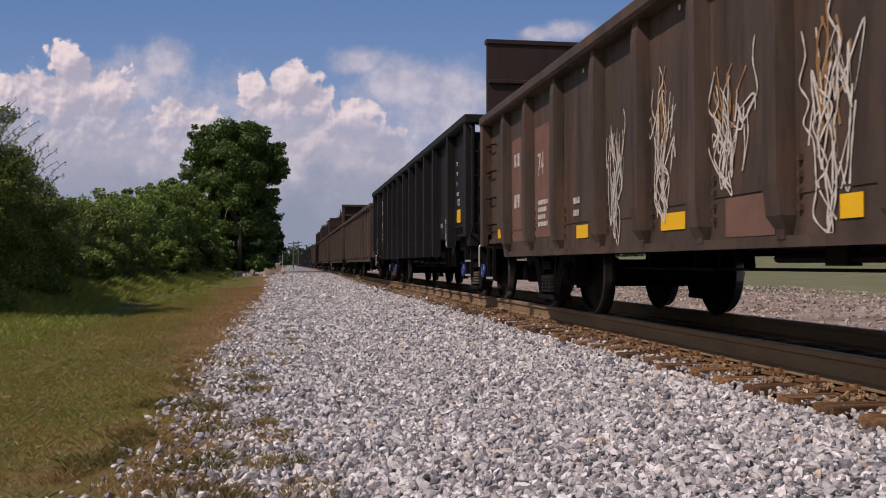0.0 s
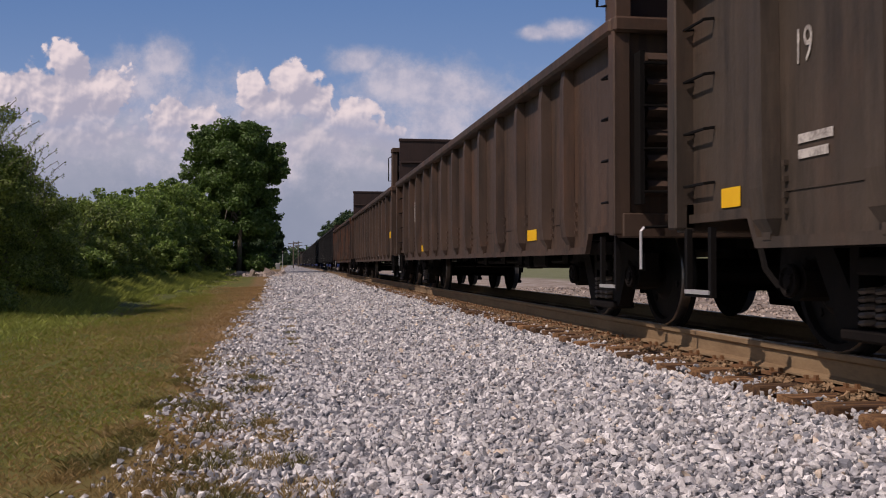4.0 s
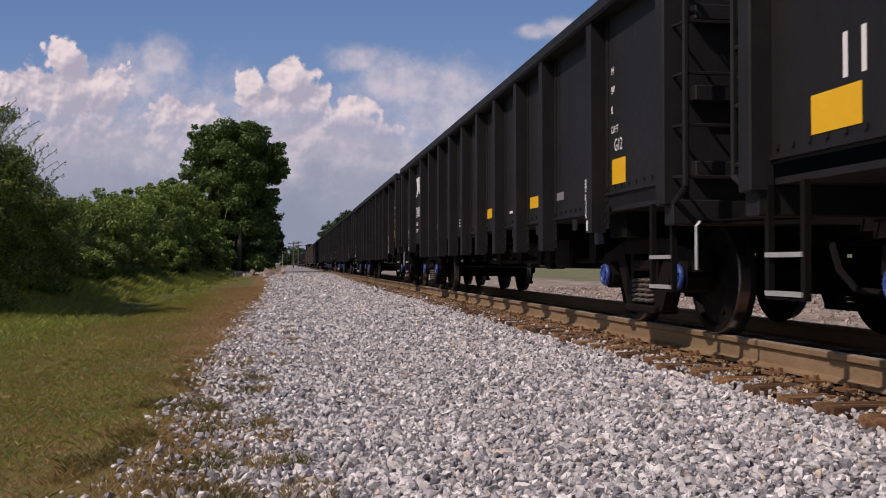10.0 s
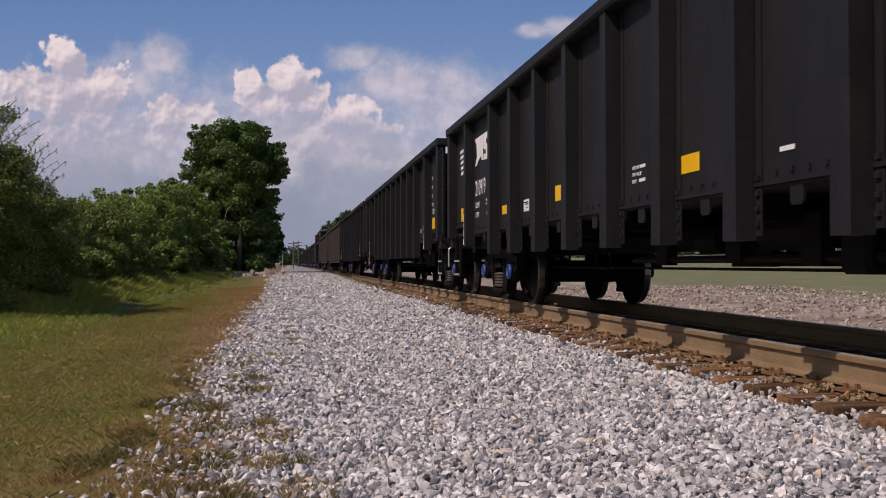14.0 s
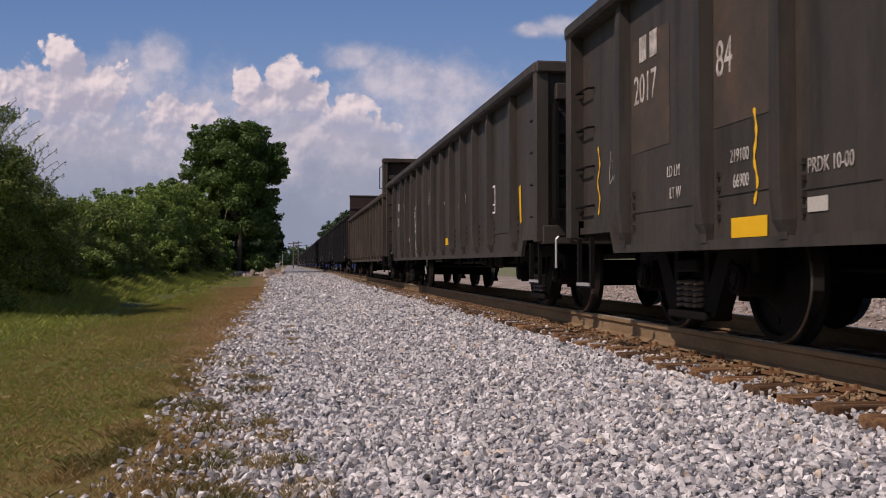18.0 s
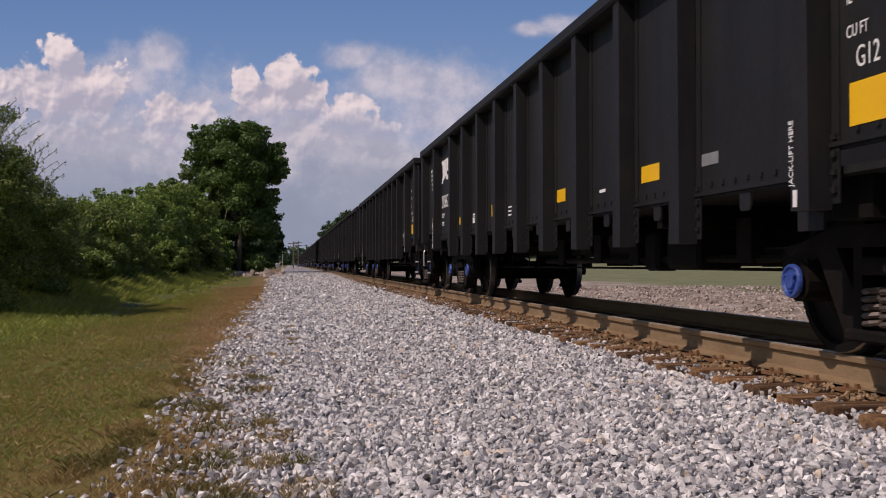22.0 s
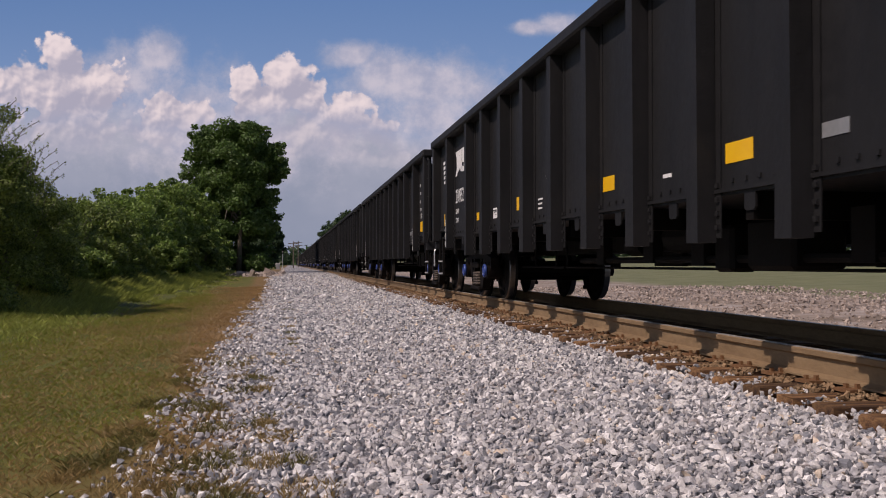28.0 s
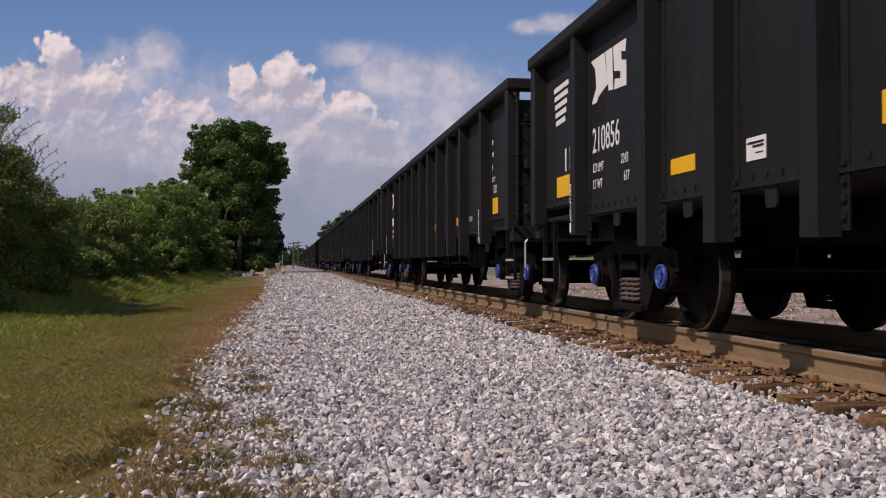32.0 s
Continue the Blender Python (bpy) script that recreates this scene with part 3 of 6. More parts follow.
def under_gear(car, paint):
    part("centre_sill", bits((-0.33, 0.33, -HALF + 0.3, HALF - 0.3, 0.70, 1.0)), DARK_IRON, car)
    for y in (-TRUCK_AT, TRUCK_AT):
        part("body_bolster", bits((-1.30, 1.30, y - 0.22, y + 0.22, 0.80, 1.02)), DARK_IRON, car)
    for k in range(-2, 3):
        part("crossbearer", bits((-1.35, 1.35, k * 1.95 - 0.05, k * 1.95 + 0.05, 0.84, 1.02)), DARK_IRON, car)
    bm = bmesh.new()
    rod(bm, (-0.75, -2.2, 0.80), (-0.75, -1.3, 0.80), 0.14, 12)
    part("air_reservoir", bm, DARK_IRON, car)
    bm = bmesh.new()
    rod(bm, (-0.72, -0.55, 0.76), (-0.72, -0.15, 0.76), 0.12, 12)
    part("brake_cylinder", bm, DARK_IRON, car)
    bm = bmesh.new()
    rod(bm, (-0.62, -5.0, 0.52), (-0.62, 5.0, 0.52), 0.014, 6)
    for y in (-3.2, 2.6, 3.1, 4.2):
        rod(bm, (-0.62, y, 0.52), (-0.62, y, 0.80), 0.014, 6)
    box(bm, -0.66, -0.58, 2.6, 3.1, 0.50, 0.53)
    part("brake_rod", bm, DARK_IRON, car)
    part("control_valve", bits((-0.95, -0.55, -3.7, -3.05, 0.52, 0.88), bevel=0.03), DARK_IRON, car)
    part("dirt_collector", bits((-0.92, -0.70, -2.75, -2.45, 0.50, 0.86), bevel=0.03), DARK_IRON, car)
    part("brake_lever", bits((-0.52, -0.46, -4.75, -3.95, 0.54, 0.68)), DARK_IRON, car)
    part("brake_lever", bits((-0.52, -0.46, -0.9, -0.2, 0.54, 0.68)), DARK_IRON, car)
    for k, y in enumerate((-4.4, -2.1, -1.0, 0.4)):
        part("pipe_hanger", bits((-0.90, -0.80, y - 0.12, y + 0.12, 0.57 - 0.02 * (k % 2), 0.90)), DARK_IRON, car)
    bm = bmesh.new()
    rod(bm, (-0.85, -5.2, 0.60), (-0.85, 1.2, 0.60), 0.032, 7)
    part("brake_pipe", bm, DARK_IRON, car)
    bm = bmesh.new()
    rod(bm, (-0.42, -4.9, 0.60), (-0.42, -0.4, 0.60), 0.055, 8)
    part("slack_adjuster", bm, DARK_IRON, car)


def rivets(bm, x, y0, y1, z, step, r=0.014):
    k = int(abs(y1 - y0) / step)
    for i in range(k + 1):
        y = y0 + (y1 - y0) * i / max(1, k)
        box(bm, x - 0.012, x, y - r, y + r, z - r, z + r)


# offsets of the posts from an end of the car
POSTS = [1.54, 3.32] + [3.32 + 1.185 * k for k in range(1, 9)] + [2 * HALF - 1.70]
TOP_BLACK = 2.83


def black_gondola():
    car = tagged(new("gondola_car"), "glossy black steel gondola car with white stencils and blue bearing caps", "freight car", "cars of the train")
    xi = -1.44
    ys = [HALF - p for p in POSTS]
    ends = [HALF - 0.04] + ys + [-HALF + 0.04]
    # side plates with a notched foot between the posts
    for s in (-1, 1):
        bm = bmesh.new()
        x0, x1 = sorted((s * 1.44, s * 1.425))
        for i, (a, b) in enumerate(zip(ends, ends[1:])):
            zf = 1.14 if i in (0, len(ends) - 2) else 1.0
            zl = 0.98 if i in (0, len(ends) - 2) else 0.74
            box(bm, x0, x1, b, a, zf, TOP_BLACK - 0.12)
            if s < 0 and i not in (0, len(ends) - 2):
                box(bm, x0, x1, a - 0.10, a, zl, zf)
                box(bm, x0, x1, b, b + 0.26, zl, zf)
                m = (a + b) / 2 + 0.05
                prism(bm, [(m - 0.07, zf), (m + 0.07, zf), (m + 0.07, zf - 0.09), (m + 0.05, zf - 0.11), (m - 0.05, zf - 0.11), (m - 0.07, zf - 0.09)], 0, x0, x1)
            if s < 0:
                rivets(bm, x0, a - 0.15, b + 0.15, zf + 0.09, 0.16)
                box(bm, x0 - 0.02, x0, b, a, zf + 0.02, zf + 0.045)
        part("side_plate", bm, BLACK, car)
        part("top_chord", bits((*sorted((s * 1.39, s * 1.605)), -HALF - 0.06, HALF + 0.06, TOP_BLACK - 0.13, TOP_BLACK), bevel=0.02), BLACK, car)
    # posts: tapered channels, deeper than wide
    back = bmesh.new()
    for i, y in enumerate(ys):
        foot = 0.84 if i in (0, len(ys) - 1) else 0.70
        bm = bmesh.new()
        for s, b in ((-1, bm), (1, back)):
            prism(b, [(y - 0.09, foot), (y + 0.09, foot), (y + 0.07, TOP_BLACK - 0.13), (y - 0.07, TOP_BLACK - 0.13)], 0, *sorted((s * 1.445, s * 1.575)))
        box(bm, -1.450, -1.4405, y - 0.165, y - 0.095, foot + 0.03, TOP_BLACK - 0.13)
        for z in (foot + 0.1, foot + 0.19, foot + 0.28, foot + 0.37):
            box(bm, -1.468, -1.44, y - 0.15, y - 0.11, z - 0.015, z + 0.015)
        part("side_post", bm, BLACK, car)
    tagged(part("far_framing", back, BLACK, car), kind="stuff")
    for e in (-1, 1):
        y = e * HALF
        part("end_plate", bits((-1.42, 1.42, *sorted((y, y - e * 0.015)), 1.02, TOP_BLACK - 0.27)), BLACK, car)
        part("end_chord", bits((-1.60, 1.60, *sorted((y - e * 0.10, y + e * 0.09)), TOP_BLACK - 0.14, TOP_BLACK), bevel=0.02), BLACK, car)
        for z in (2.30, 1.72, 1.18):
            part("end_beam", bits((-1.36, 1.36, *sorted((y, y + e * 0.09)), z, z + 0.115), bevel=0.01), BLACK, car)
        for x in (-1.5, 1.5):
            part("corner_post", bits((x - 0.08, x + 0.08, *sorted((y - e * 0.12, y + e * 0.03)), 0.98, TOP_BLACK - 0.12), bevel=0.012), BLACK, car)
        part("end_sill", bits((-1.52, 1.52, *sorted((y - e * 0.10, y + e * 0.06)), 0.84, 1.02), bevel=0.01), BLACK, car)
        corner_ladder(car, y, e)
        sheet_x = bits((-0.86, -0.60, *sorted((y + e * 0.02, y + e * 0.026)), 1.50, 1.64))
        part("placard_holder", sheet_x, GALV, car, "pale metal placard board")
        stirrup(car, -1.46, y - e * 0.10, y - e * 0.50, 1.02, 0.36)
        coupler(car, e)
    part("floor", bits((-1.42, 1.42, -HALF + 0.1, HALF - 0.1, 1.02, 1.06)), BLACK, car)
    under_gear(car, BLACK)
    for y in (-TRUCK_AT, TRUCK_AT):
        truck(car, y, True)
    # stencils and reflective sheets
    r = HALF
    sx = -1.4405
    for k in range(5):
        bm = bmesh.new()
        z = 2.40 - k * 0.088
        prism(bm, [(r - 0.44 - 0.02 * k, z), (r - 0.96 + 0.03 * k, z + 0.02), (r - 0.98 + 0.03 * k, z - 0.033), (r - 0.44 - 0.02 * k, z - 0.050)], 0, sx - 0.003, sx)
        part("emblem_bar", bm, WHITE, car)
    for q in ([(0, 0.98), (0.40, 1.0), (0.51, 0.28), (0.24, 0.12), (0.17, 0), (0.02, 0), (0.17, 0.34), (0.13, 0.76)], [(0.43, 1.0), (0.63, 1.0), (0.65, 0.10), (0.53, 0.12)],
              [(0.66, 1.0), (1.0, 1.0), (0.98, 0.74), (0.87, 0.80), (0.87, 0.62), (1.0, 0.56), (1.0, 0.05), (0.68, 0.08), (0.70, 0.30), (0.85, 0.25), (0.85, 0.40), (0.68, 0.47)]):
        bm = bmesh.new()
        prism(bm, [(r - 1.70 - 0.94 * a, 2.03 + 0.41 * b) for a, b in q], 0, sx - 0.003, sx)
        part("emblem", bm, WHITE, car, "white slanted emblem slab")
    part("emblem_bar", bits((sx - 0.003, sx, r - 0.89, r - 0.85, 1.50, 1.73)), WHITE, car)
    part("emblem_bar", bits((sx - 0.003, sx, r - 1.05, r - 1.01, 1.50, 1.73)), WHITE, car)
    words("LD LMT", 0.085, WHITE, car, sx, r - 1.75, 1.40)
    words("LT WT", 0.085, WHITE, car, sx, r - 1.75, 1.25)
    words("2243", 0.085, WHITE, car, sx, r - 2.50, 1.41)
    words("617", 0.085, WHITE, car, sx, r - 2.57, 1.26)
    sheet("reflective_sheet", car, YELLOW, sx, r - 1.01, r - 0.55, 1.25, 1.46, "yellow reflective sheet")
    words("JACK-LIFT HERE", 0.045, WHITE, car, -1.577, r - 1.50, 0.97, 0.8, True)
    part("lift_mark", bits((-1.58, -1.576, r - 1.50, r - 1.46, 0.86, 0.95)), WHITE, car)
    sheet("reflective_sheet", car, YELLOW, sx, r - 4.00, r - 3.58, 1.21, 1.325)
    bm = bits((sx - 0.006, sx, r - 5.00, r - 4.76, 1.185, 1.325))
    pl = part("placard", bm, WHITE, car, "white printed placard")
    sheet("text_bar", pl, BLACK, sx - 0.006, r - 4.98, r - 4.78, 1.285, 1.297)
    sheet("text_bar", pl, BLACK, sx - 0.006, r - 4.98, r - 4.84, 1.262, 1.274)
    sheet("text_bar", pl, BLACK, sx - 0.006, r - 4.97, r - 4.88, 1.225, 1.231)
    sheet("reflective_sheet", car, YELLOW, sx, r - 6.42, r - 6.12, 1.22, 1.38)
    sheet("reflective_sheet", car, YELLOW, sx, -r + 6.45, -r + 6.85, 1.20, 1.33)
    sheet("text_bar", car, WHITE, sx, -r + 5.20, -r + 5.36, 1.20, 1.228)
    sheet("reflective_sheet", car, YELLOW, sx, -r + 3.95, -r + 4.32, 1.20, 1.33)
    sheet("placard", car, GALV, sx, -r + 2.94, -r + 3.19, 1.22, 1.30)
    words("JACK-LIFT HERE", 0.045, WHITE, car, -1.577, -r + 1.76, 0.97, 0.8, True)
    part("lift_mark", bits((-1.58, -1.576, -r + 1.72, -r + 1.76, 0.86, 0.95)), WHITE, car)
    for k, (tx, h) in enumerate((("IH", 0.07), ("IW", 0.07), ("IL", 0.07), ("CU FT", 0.065))):
        words(tx, h, WHITE, car, sx, -r + 1.48, 2.20 - 0.17 * k)
    words("G12", 0.11, WHITE, car, sx, -r + 1.40, 1.53)
    sheet("reflective_sheet", car, YELLOW, sx, -r + 1.12, -r + 1.45, 1.245, 1.46)
    return car


BROWN_POSTS = [1.20 + 1.14 * k for k in range(12)] + [14.58]
POSTS_OF = {}
TALL_POSTS = [1.30] + [8.08 + 1.045 * k for k in range(-5, 6)] + [14.70]


def hat_post(s, y, foot, top, deep=0.105, w_=1.0):
    """Pressed hat-shaped post that leans in at its head."""
    bm = bmesh.new()
    a = s * 1.442
    v = []
    for z, w, d in ((foot - 0.10, 0.06, 0.012), (foot + 0.02, 0.105 * w_, deep * 0.8), (foot + 0.2, 0.10 * w_, deep), (top - 0.30, 0.082 * w_, deep), (top - 0.12, 0.078 * w_, deep - 0.02)):
        v.append([bm.verts.new((a, y - w, z)), bm.verts.new((a + s * d, y - w * 0.80, z)), bm.verts.new((a + s * d, y + w * 0.80, z)), bm.verts.new((a, y + w, z))])
    for lo, hi in zip(v, v[1:]):
        for i in range(3):
            bm.faces.new((lo[i], lo[i + 1], hi[i + 1], hi[i]))
    bm.faces.new(v[0]), bm.faces.new(v[-1])
    if s < 0:
        for z in (foot + 0.06, foot + 0.15, foot + 0.24, foot + 0.33):
            box(bm, -1.468, -1.44, y - 0.180, y - 0.150, z - 0.016, z + 0.016)
    return bm


def brown_gondola(tint, top=2.60, rear="", front="", corrugated=True, posts=None):
    paint = BROWNS[tint]
    tall = " with raised ends" if rear and front else " with one raised end" if rear or front else ""
    car = tagged(new("gondola_car"), "weathered " + {"umber": "umber brown", "taupe": "faded brown", "oxide": "red-brown", "rusty": "rust-streaked brown",
                                                      "olive": "grey-brown"}[tint] + " steel gondola car" + tall, "freight car", "cars of the train")
    ys = [HALF - q for q in (posts or BROWN_POSTS)]
    POSTS_OF[car] = posts or BROWN_POSTS
    for s in (-1, 1):
        x0, x1 = sorted((s * 1.44, s * 1.425))
        bm = bmesh.new()
        prism(bm, [(-HALF + 0.02, 0.86), (-HALF + 0.95, 0.86), (-HALF + 1.05, 0.68), (HALF - 1.05, 0.68), (HALF - 0.95, 0.86), (HALF - 0.02, 0.86),
                   (HALF - 0.02, top - 0.08), (-HALF + 0.02, top - 0.08)], 0, x0, x1)
        part("side_plate", bm, paint, car)
        part("top_chord", bits((*sorted((s * 1.39, s * 1.60)), -HALF, HALF, top - 0.13, top), bevel=0.025), paint, car)
        bm = bmesh.new()
        prism(bm, [(-HALF + 0.02, 0.84), (-HALF + 0.95, 0.84), (-HALF + 1.05, 0.655), (HALF - 1.05, 0.655), (HALF - 0.95, 0.84), (HALF - 0.02, 0.84),
                   (HALF - 0.02, 0.90), (HALF - 0.97, 0.90), (HALF - 1.07, 0.72), (-HALF + 1.07, 0.72), (-HALF + 0.97, 0.90), (-HALF + 0.02, 0.90)], 0,
              *sorted((s * 1.43, s * 1.475)))
        part("side_sill", bm, paint, car)
        if s > 0:
            bm = bmesh.new()
            for y in ys:
                box(bm, 1.442, 1.575, y - 0.11, y + 0.11, 0.80, top - 0.12)
            tagged(part("far_framing", bm, paint, car), kind="stuff")
            continue
        for i, y in enumerate(ys):
            part("side_post", hat_post(s, y, 0.80 + 0.012 * math.sin(i * 2.3), top, 0.09 if tint == "olive" else 0.105, 0.78 if tint == "olive" else 1.0), paint, car)
            part("post_foot", bits((-1.481, -1.44, y - 0.045, y + 0.045, 0.70, 0.80)), paint, car)
        bm = bmesh.new()
        for k, (a, b) in enumerate(zip(ys, ys[1:])):
            zz = 0.97 + 0.03 * math.sin(k * 1.7)
            box(bm, -1.448, -1.44, b + 0.15, a - 0.15, zz, zz + 0.012)
        tagged(part("weld_seam", bm, paint, car), kind="stuff")
    for e in (-1, 1):
        y = e * HALF
        part("end_plate", bits((-1.42, 1.42, *sorted((y, y - e * 0.015)), 0.98, top - 0.10)), paint, car)
        part("end_chord", bits((-1.58, 1.58, *sorted((y - e * 0.10, y + e * 0.08)), top - 0.13, top), bevel=0.02), paint, car)
        if corrugated:
            for k in range(6):
                z = 1.12 + k * (top - 1.35) / 6
                bm = bmesh.new()
                prism(bm, [(y, z), (y + e * 0.07, z + 0.03), (y + e * 0.11, z + 0.08), (y + e * 0.07, z + 0.13), (y, z + 0.16)], 0, -1.30, 1.30)
                part("end_corrugation", bm, paint, car)
        else:
            for k in range(4):
                part("end_beam", bits((-1.36, 1.36, *sorted((y, y + e * 0.09)), 1.2 + 0.38 * k, 1.38 + 0.38 * k), bevel=0.01), paint, car)
        for x in (-1.5, 1.5):
            part("corner_post", bits((x - 0.075, x + 0.075, *sorted((y - e * 0.10, y + e * 0.04)), 0.80, top - 0.1), bevel=0.012), paint, car)
        part("end_sill", bits((-1.50, 1.50, *sorted((y - e * 0.10, y + e * 0.06)), 0.78, 0.98), bevel=0.01), paint, car)
        ladder(car, -1.445, y - e * 0.12, y - e * 0.44, [1.10, 1.46, 1.82, 2.18], 0.07)
        end_ladder(car, -1.36, -0.94, y + e * 0.02, [1.15, 1.5, 1.85, 2.2], e * 0.14)
        stirrup(car, -1.50, y - e * 0.12, y - e * 0.50, 0.80, 0.34, 1)
        coupler(car, e)
    part("floor", bits((-1.42, 1.42, -HALF + 0.1, HALF - 0.1, 1.0, 1.04)), paint, car)
    if rear:
        h = 3.66 if rear == "solid" else 2.92
        y = HALF
        bh = part("bulkhead", bits((-1.50, 1.50, y - 0.10, y - 0.03, top - 0.1, h)), BULK_PAINT, car, "dull maroon raised end sheet")
        part("bulkhead_cap", bits((-1.52, 1.52, y - 0.12, y + 0.0, h - 0.05, h + 0.02), bevel=0.01), BULK_PAINT, bh)
        if rear == "solid":
            part("bulkhead_beam", bits((-1.49, 1.49, y - 0.14, y - 0.105, top + 0.46, top + 0.52), bevel=0.01), BULK_PAINT, bh)
    if front:
        h = 3.60
        y = -HALF
        bh = part("bulkhead", bits((-1.42, 1.42, y + 0.14, y + 0.19, top - 0.1, h - 0.08)), BULK_PAINT, car, "raised end sheet in a dark frame")
        for x in (-1.48, -0.5, 0.5, 1.48):
            part("bulkhead_post", bits((x - 0.07, x + 0.07, y - 0.02, y + 0.138 if abs(x) < 1 else y + 0.24, top - 0.12, h - 0.1), bevel=0.01), paint, bh)
        part("bulkhead_beam", bits((-1.56, 1.56, y - 0.05, y + 0.26, h - 0.12, h), bevel=0.015), paint, bh)
        part("bulkhead_beam", bits((-1.40, 1.40, y + 0.0, y + 0.135, top + 0.40, top + 0.52), bevel=0.01), paint, bh)
        bm = bmesh.new()
        path_rod(bm, [(-1.54, y + 0.2, top + 0.15), (-1.62, y + 0.24, top + 0.15), (-1.62, y + 0.24, h - 0.25), (-1.54, y + 0.2, h - 0.2)], 0.014)
        part("grab_iron", bm, DARK_IRON, bh)
    under_gear(car, paint)
    for y in (-TRUCK_AT, TRUCK_AT):
        truck(car, y, False)
    return car


def scribble(car, y0, y1, z0, z1, seed, material, strokes=6, width=0.035, x=-1.4455):
    """Sprayed tag: one looping, zigzag ribbon of paint inside an oval."""
    rnd = random.Random(seed)
    cy, cz, ry, rz = (y0 + y1) / 2, (z0 + z1) / 2, abs(y1 - y0) / 2, (z1 - z0) / 2
    keys = []
    n = strokes * 2 + 2
    for k in range(n):
        # the can sweeps to and fro across the bay while it strikes up and down
        sweep = math.sin(k / n * 9.0 + seed)
        a = max(-1, min(1, 0.75 * sweep + 0.45 * rnd.uniform(-1, 1)))
        up = 1 if k % 2 else -1
        zz = 0.5 * math.sin(k / n * 5.5 + seed * 2) + up * (0.12 + 0.5 * rnd.random() ** 1.5)
        zz = max(-1, min(1, zz)) * (1 - 0.3 * abs(a))
        keys.append(Vector((cy + ry * a * (1.0 - 0.45 * max(0, -zz)), cz + rz * zz, 0)))
    pts = []
    for i in range(1, len(keys) - 2):
        p0, p1, p2, p3 = keys[i - 1:i + 3]
        for j in range(7):
            t = j / 7
            pts.append(0.5 * ((2 * p1) + (p2 - p0) * t + (2 * p0 - 5 * p1 + 4 * p2 - p3) * t * t + (3 * p1 - p0 - 3 * p2 + p3) * t ** 3))
    bm = bmesh.new()
    prev = None
    for i, q in enumerate(pts):
        d = pts[min(i + 1, len(pts) - 1)] - pts[max(i - 1, 0)]
        ln = d.length or 1
        w = width * 0.5 * (0.55 + 0.45 * math.sin(i * 0.31 + seed))
        xx = x - 0.0002 * (i // 7)
        cur = (bm.verts.new((xx, q.x - d.y / ln * w, q.y + d.x / ln * w)), bm.verts.new((xx, q.x + d.y / ln * w, q.y - d.x / ln * w)))
        if prev:
            bm.faces.new((prev[0], prev[1], cur[1], cur[0]))
        prev = cur
    return part("graffiti", bm, material, car, "sprayed looping scrawl")

# one car of each look, then the whole train
CAR_ROWS = []      # (car, index in the train)


def place(car, k):
    car.matrix_basis = pose(TRACK_X, 0, 0)
    CAR_ROWS.append((car, k))
    return car


NUMBERS = {1: "210607", 7: "210943", 8: "210944", 9: "210888", 10: "210937", 11: "210922", 12: "210919", 14: "210915", 18: "210863",
           19: "210862", 20: "210957", 21: "210955", 23: "210935", 24: "210952", 25: "210951", 26: "210958", 27: "210856"}

master = black_gondola()
first_black = True
CARS_IN_ALL = 46
for k in range(CARS_IN_ALL):
    if k in (0, 2, 3, 4, 5, 6, 15, 16, 17):
        continue
    car = master if first_black else copy_thing(master, pose(0, 0, 0))
    first_black = False
    place(car, k)
for car, k in CAR_ROWS:
    if k not in NUMBERS:
        sheet("text_bar", car, WHITE, -1.4405, HALF - 2.55, HALF - 1.75, 1.59, 1.79)
    else:
        words(NUMBERS[k], 0.235, WHITE, car, -1.4405, HALF - 1.73, 1.58, 0.76)

for car, k in CAR_ROWS:
    sx, r = -1.4405, HALF
    if k in (11, 12):
        words("RELEASE ROD", 0.035, WHITE, car, sx, r - 7.75, 1.325, 0.8, True)
        sheet("lift_mark", car, WHITE, sx, r - 7.74, r - 7.72, 1.245, 1.31)
        for q, (tx, wd) in enumerate((("ORDER NO", 0.11), ("PAINT MFG BY", 0.0), ("BLACK", 0.13))):
            words(tx, 0.030, WHITE, car, sx, r - 8.41, 1.325 - 0.055 * q, 0.75)
            if wd:
                sheet("text_bar", car, WHITE, sx, r - 8.70, r - 8.70 + wd, 1.327 - 0.055 * q, 1.353 - 0.055 * q)
        continue
    for q, wd in enumerate((0.19, 0.16, 0.17)):
        sheet("text_bar", car, WHITE, sx, r - 7.15 - wd, r - 7.15, 1.275 - 0.05 * q, 1.295 - 0.05 * q)
    for p0 in (7.52, 8.02):
        words("RELEASE ROD", 0.035, WHITE, car, sx, r - p0, 1.30, 0.8, True)

PX = -1.4455      # just proud of the plate


def patch(car, material, p0, p1, z0, z1, label, x=-1.4425):
    return part("paint_patch", bits((x - 0.0015, x, HALF - p1, HALF - p0, z0, z1)), material, car, label)


def clear_of_posts(car, p0, wd):
    """Moves a sheet off a post that it would straddle, into the bay where most of it lies."""
    for q in POSTS_OF[car]:
        if p0 < q + 0.20 and p0 + wd > q - 0.12:
            return q + 0.20 if p0 + wd / 2 > q else q - 0.13 - wd
    return p0


def yellows(car, *rows):
    for p0, wd, z in rows:
        p0 = clear_of_posts(car, p0, wd)
        sheet("reflective_sheet", car, YELLOW, PX, HALF - p0 - wd, HALF - p0, z, z + 0.125, "yellow reflective sheet")


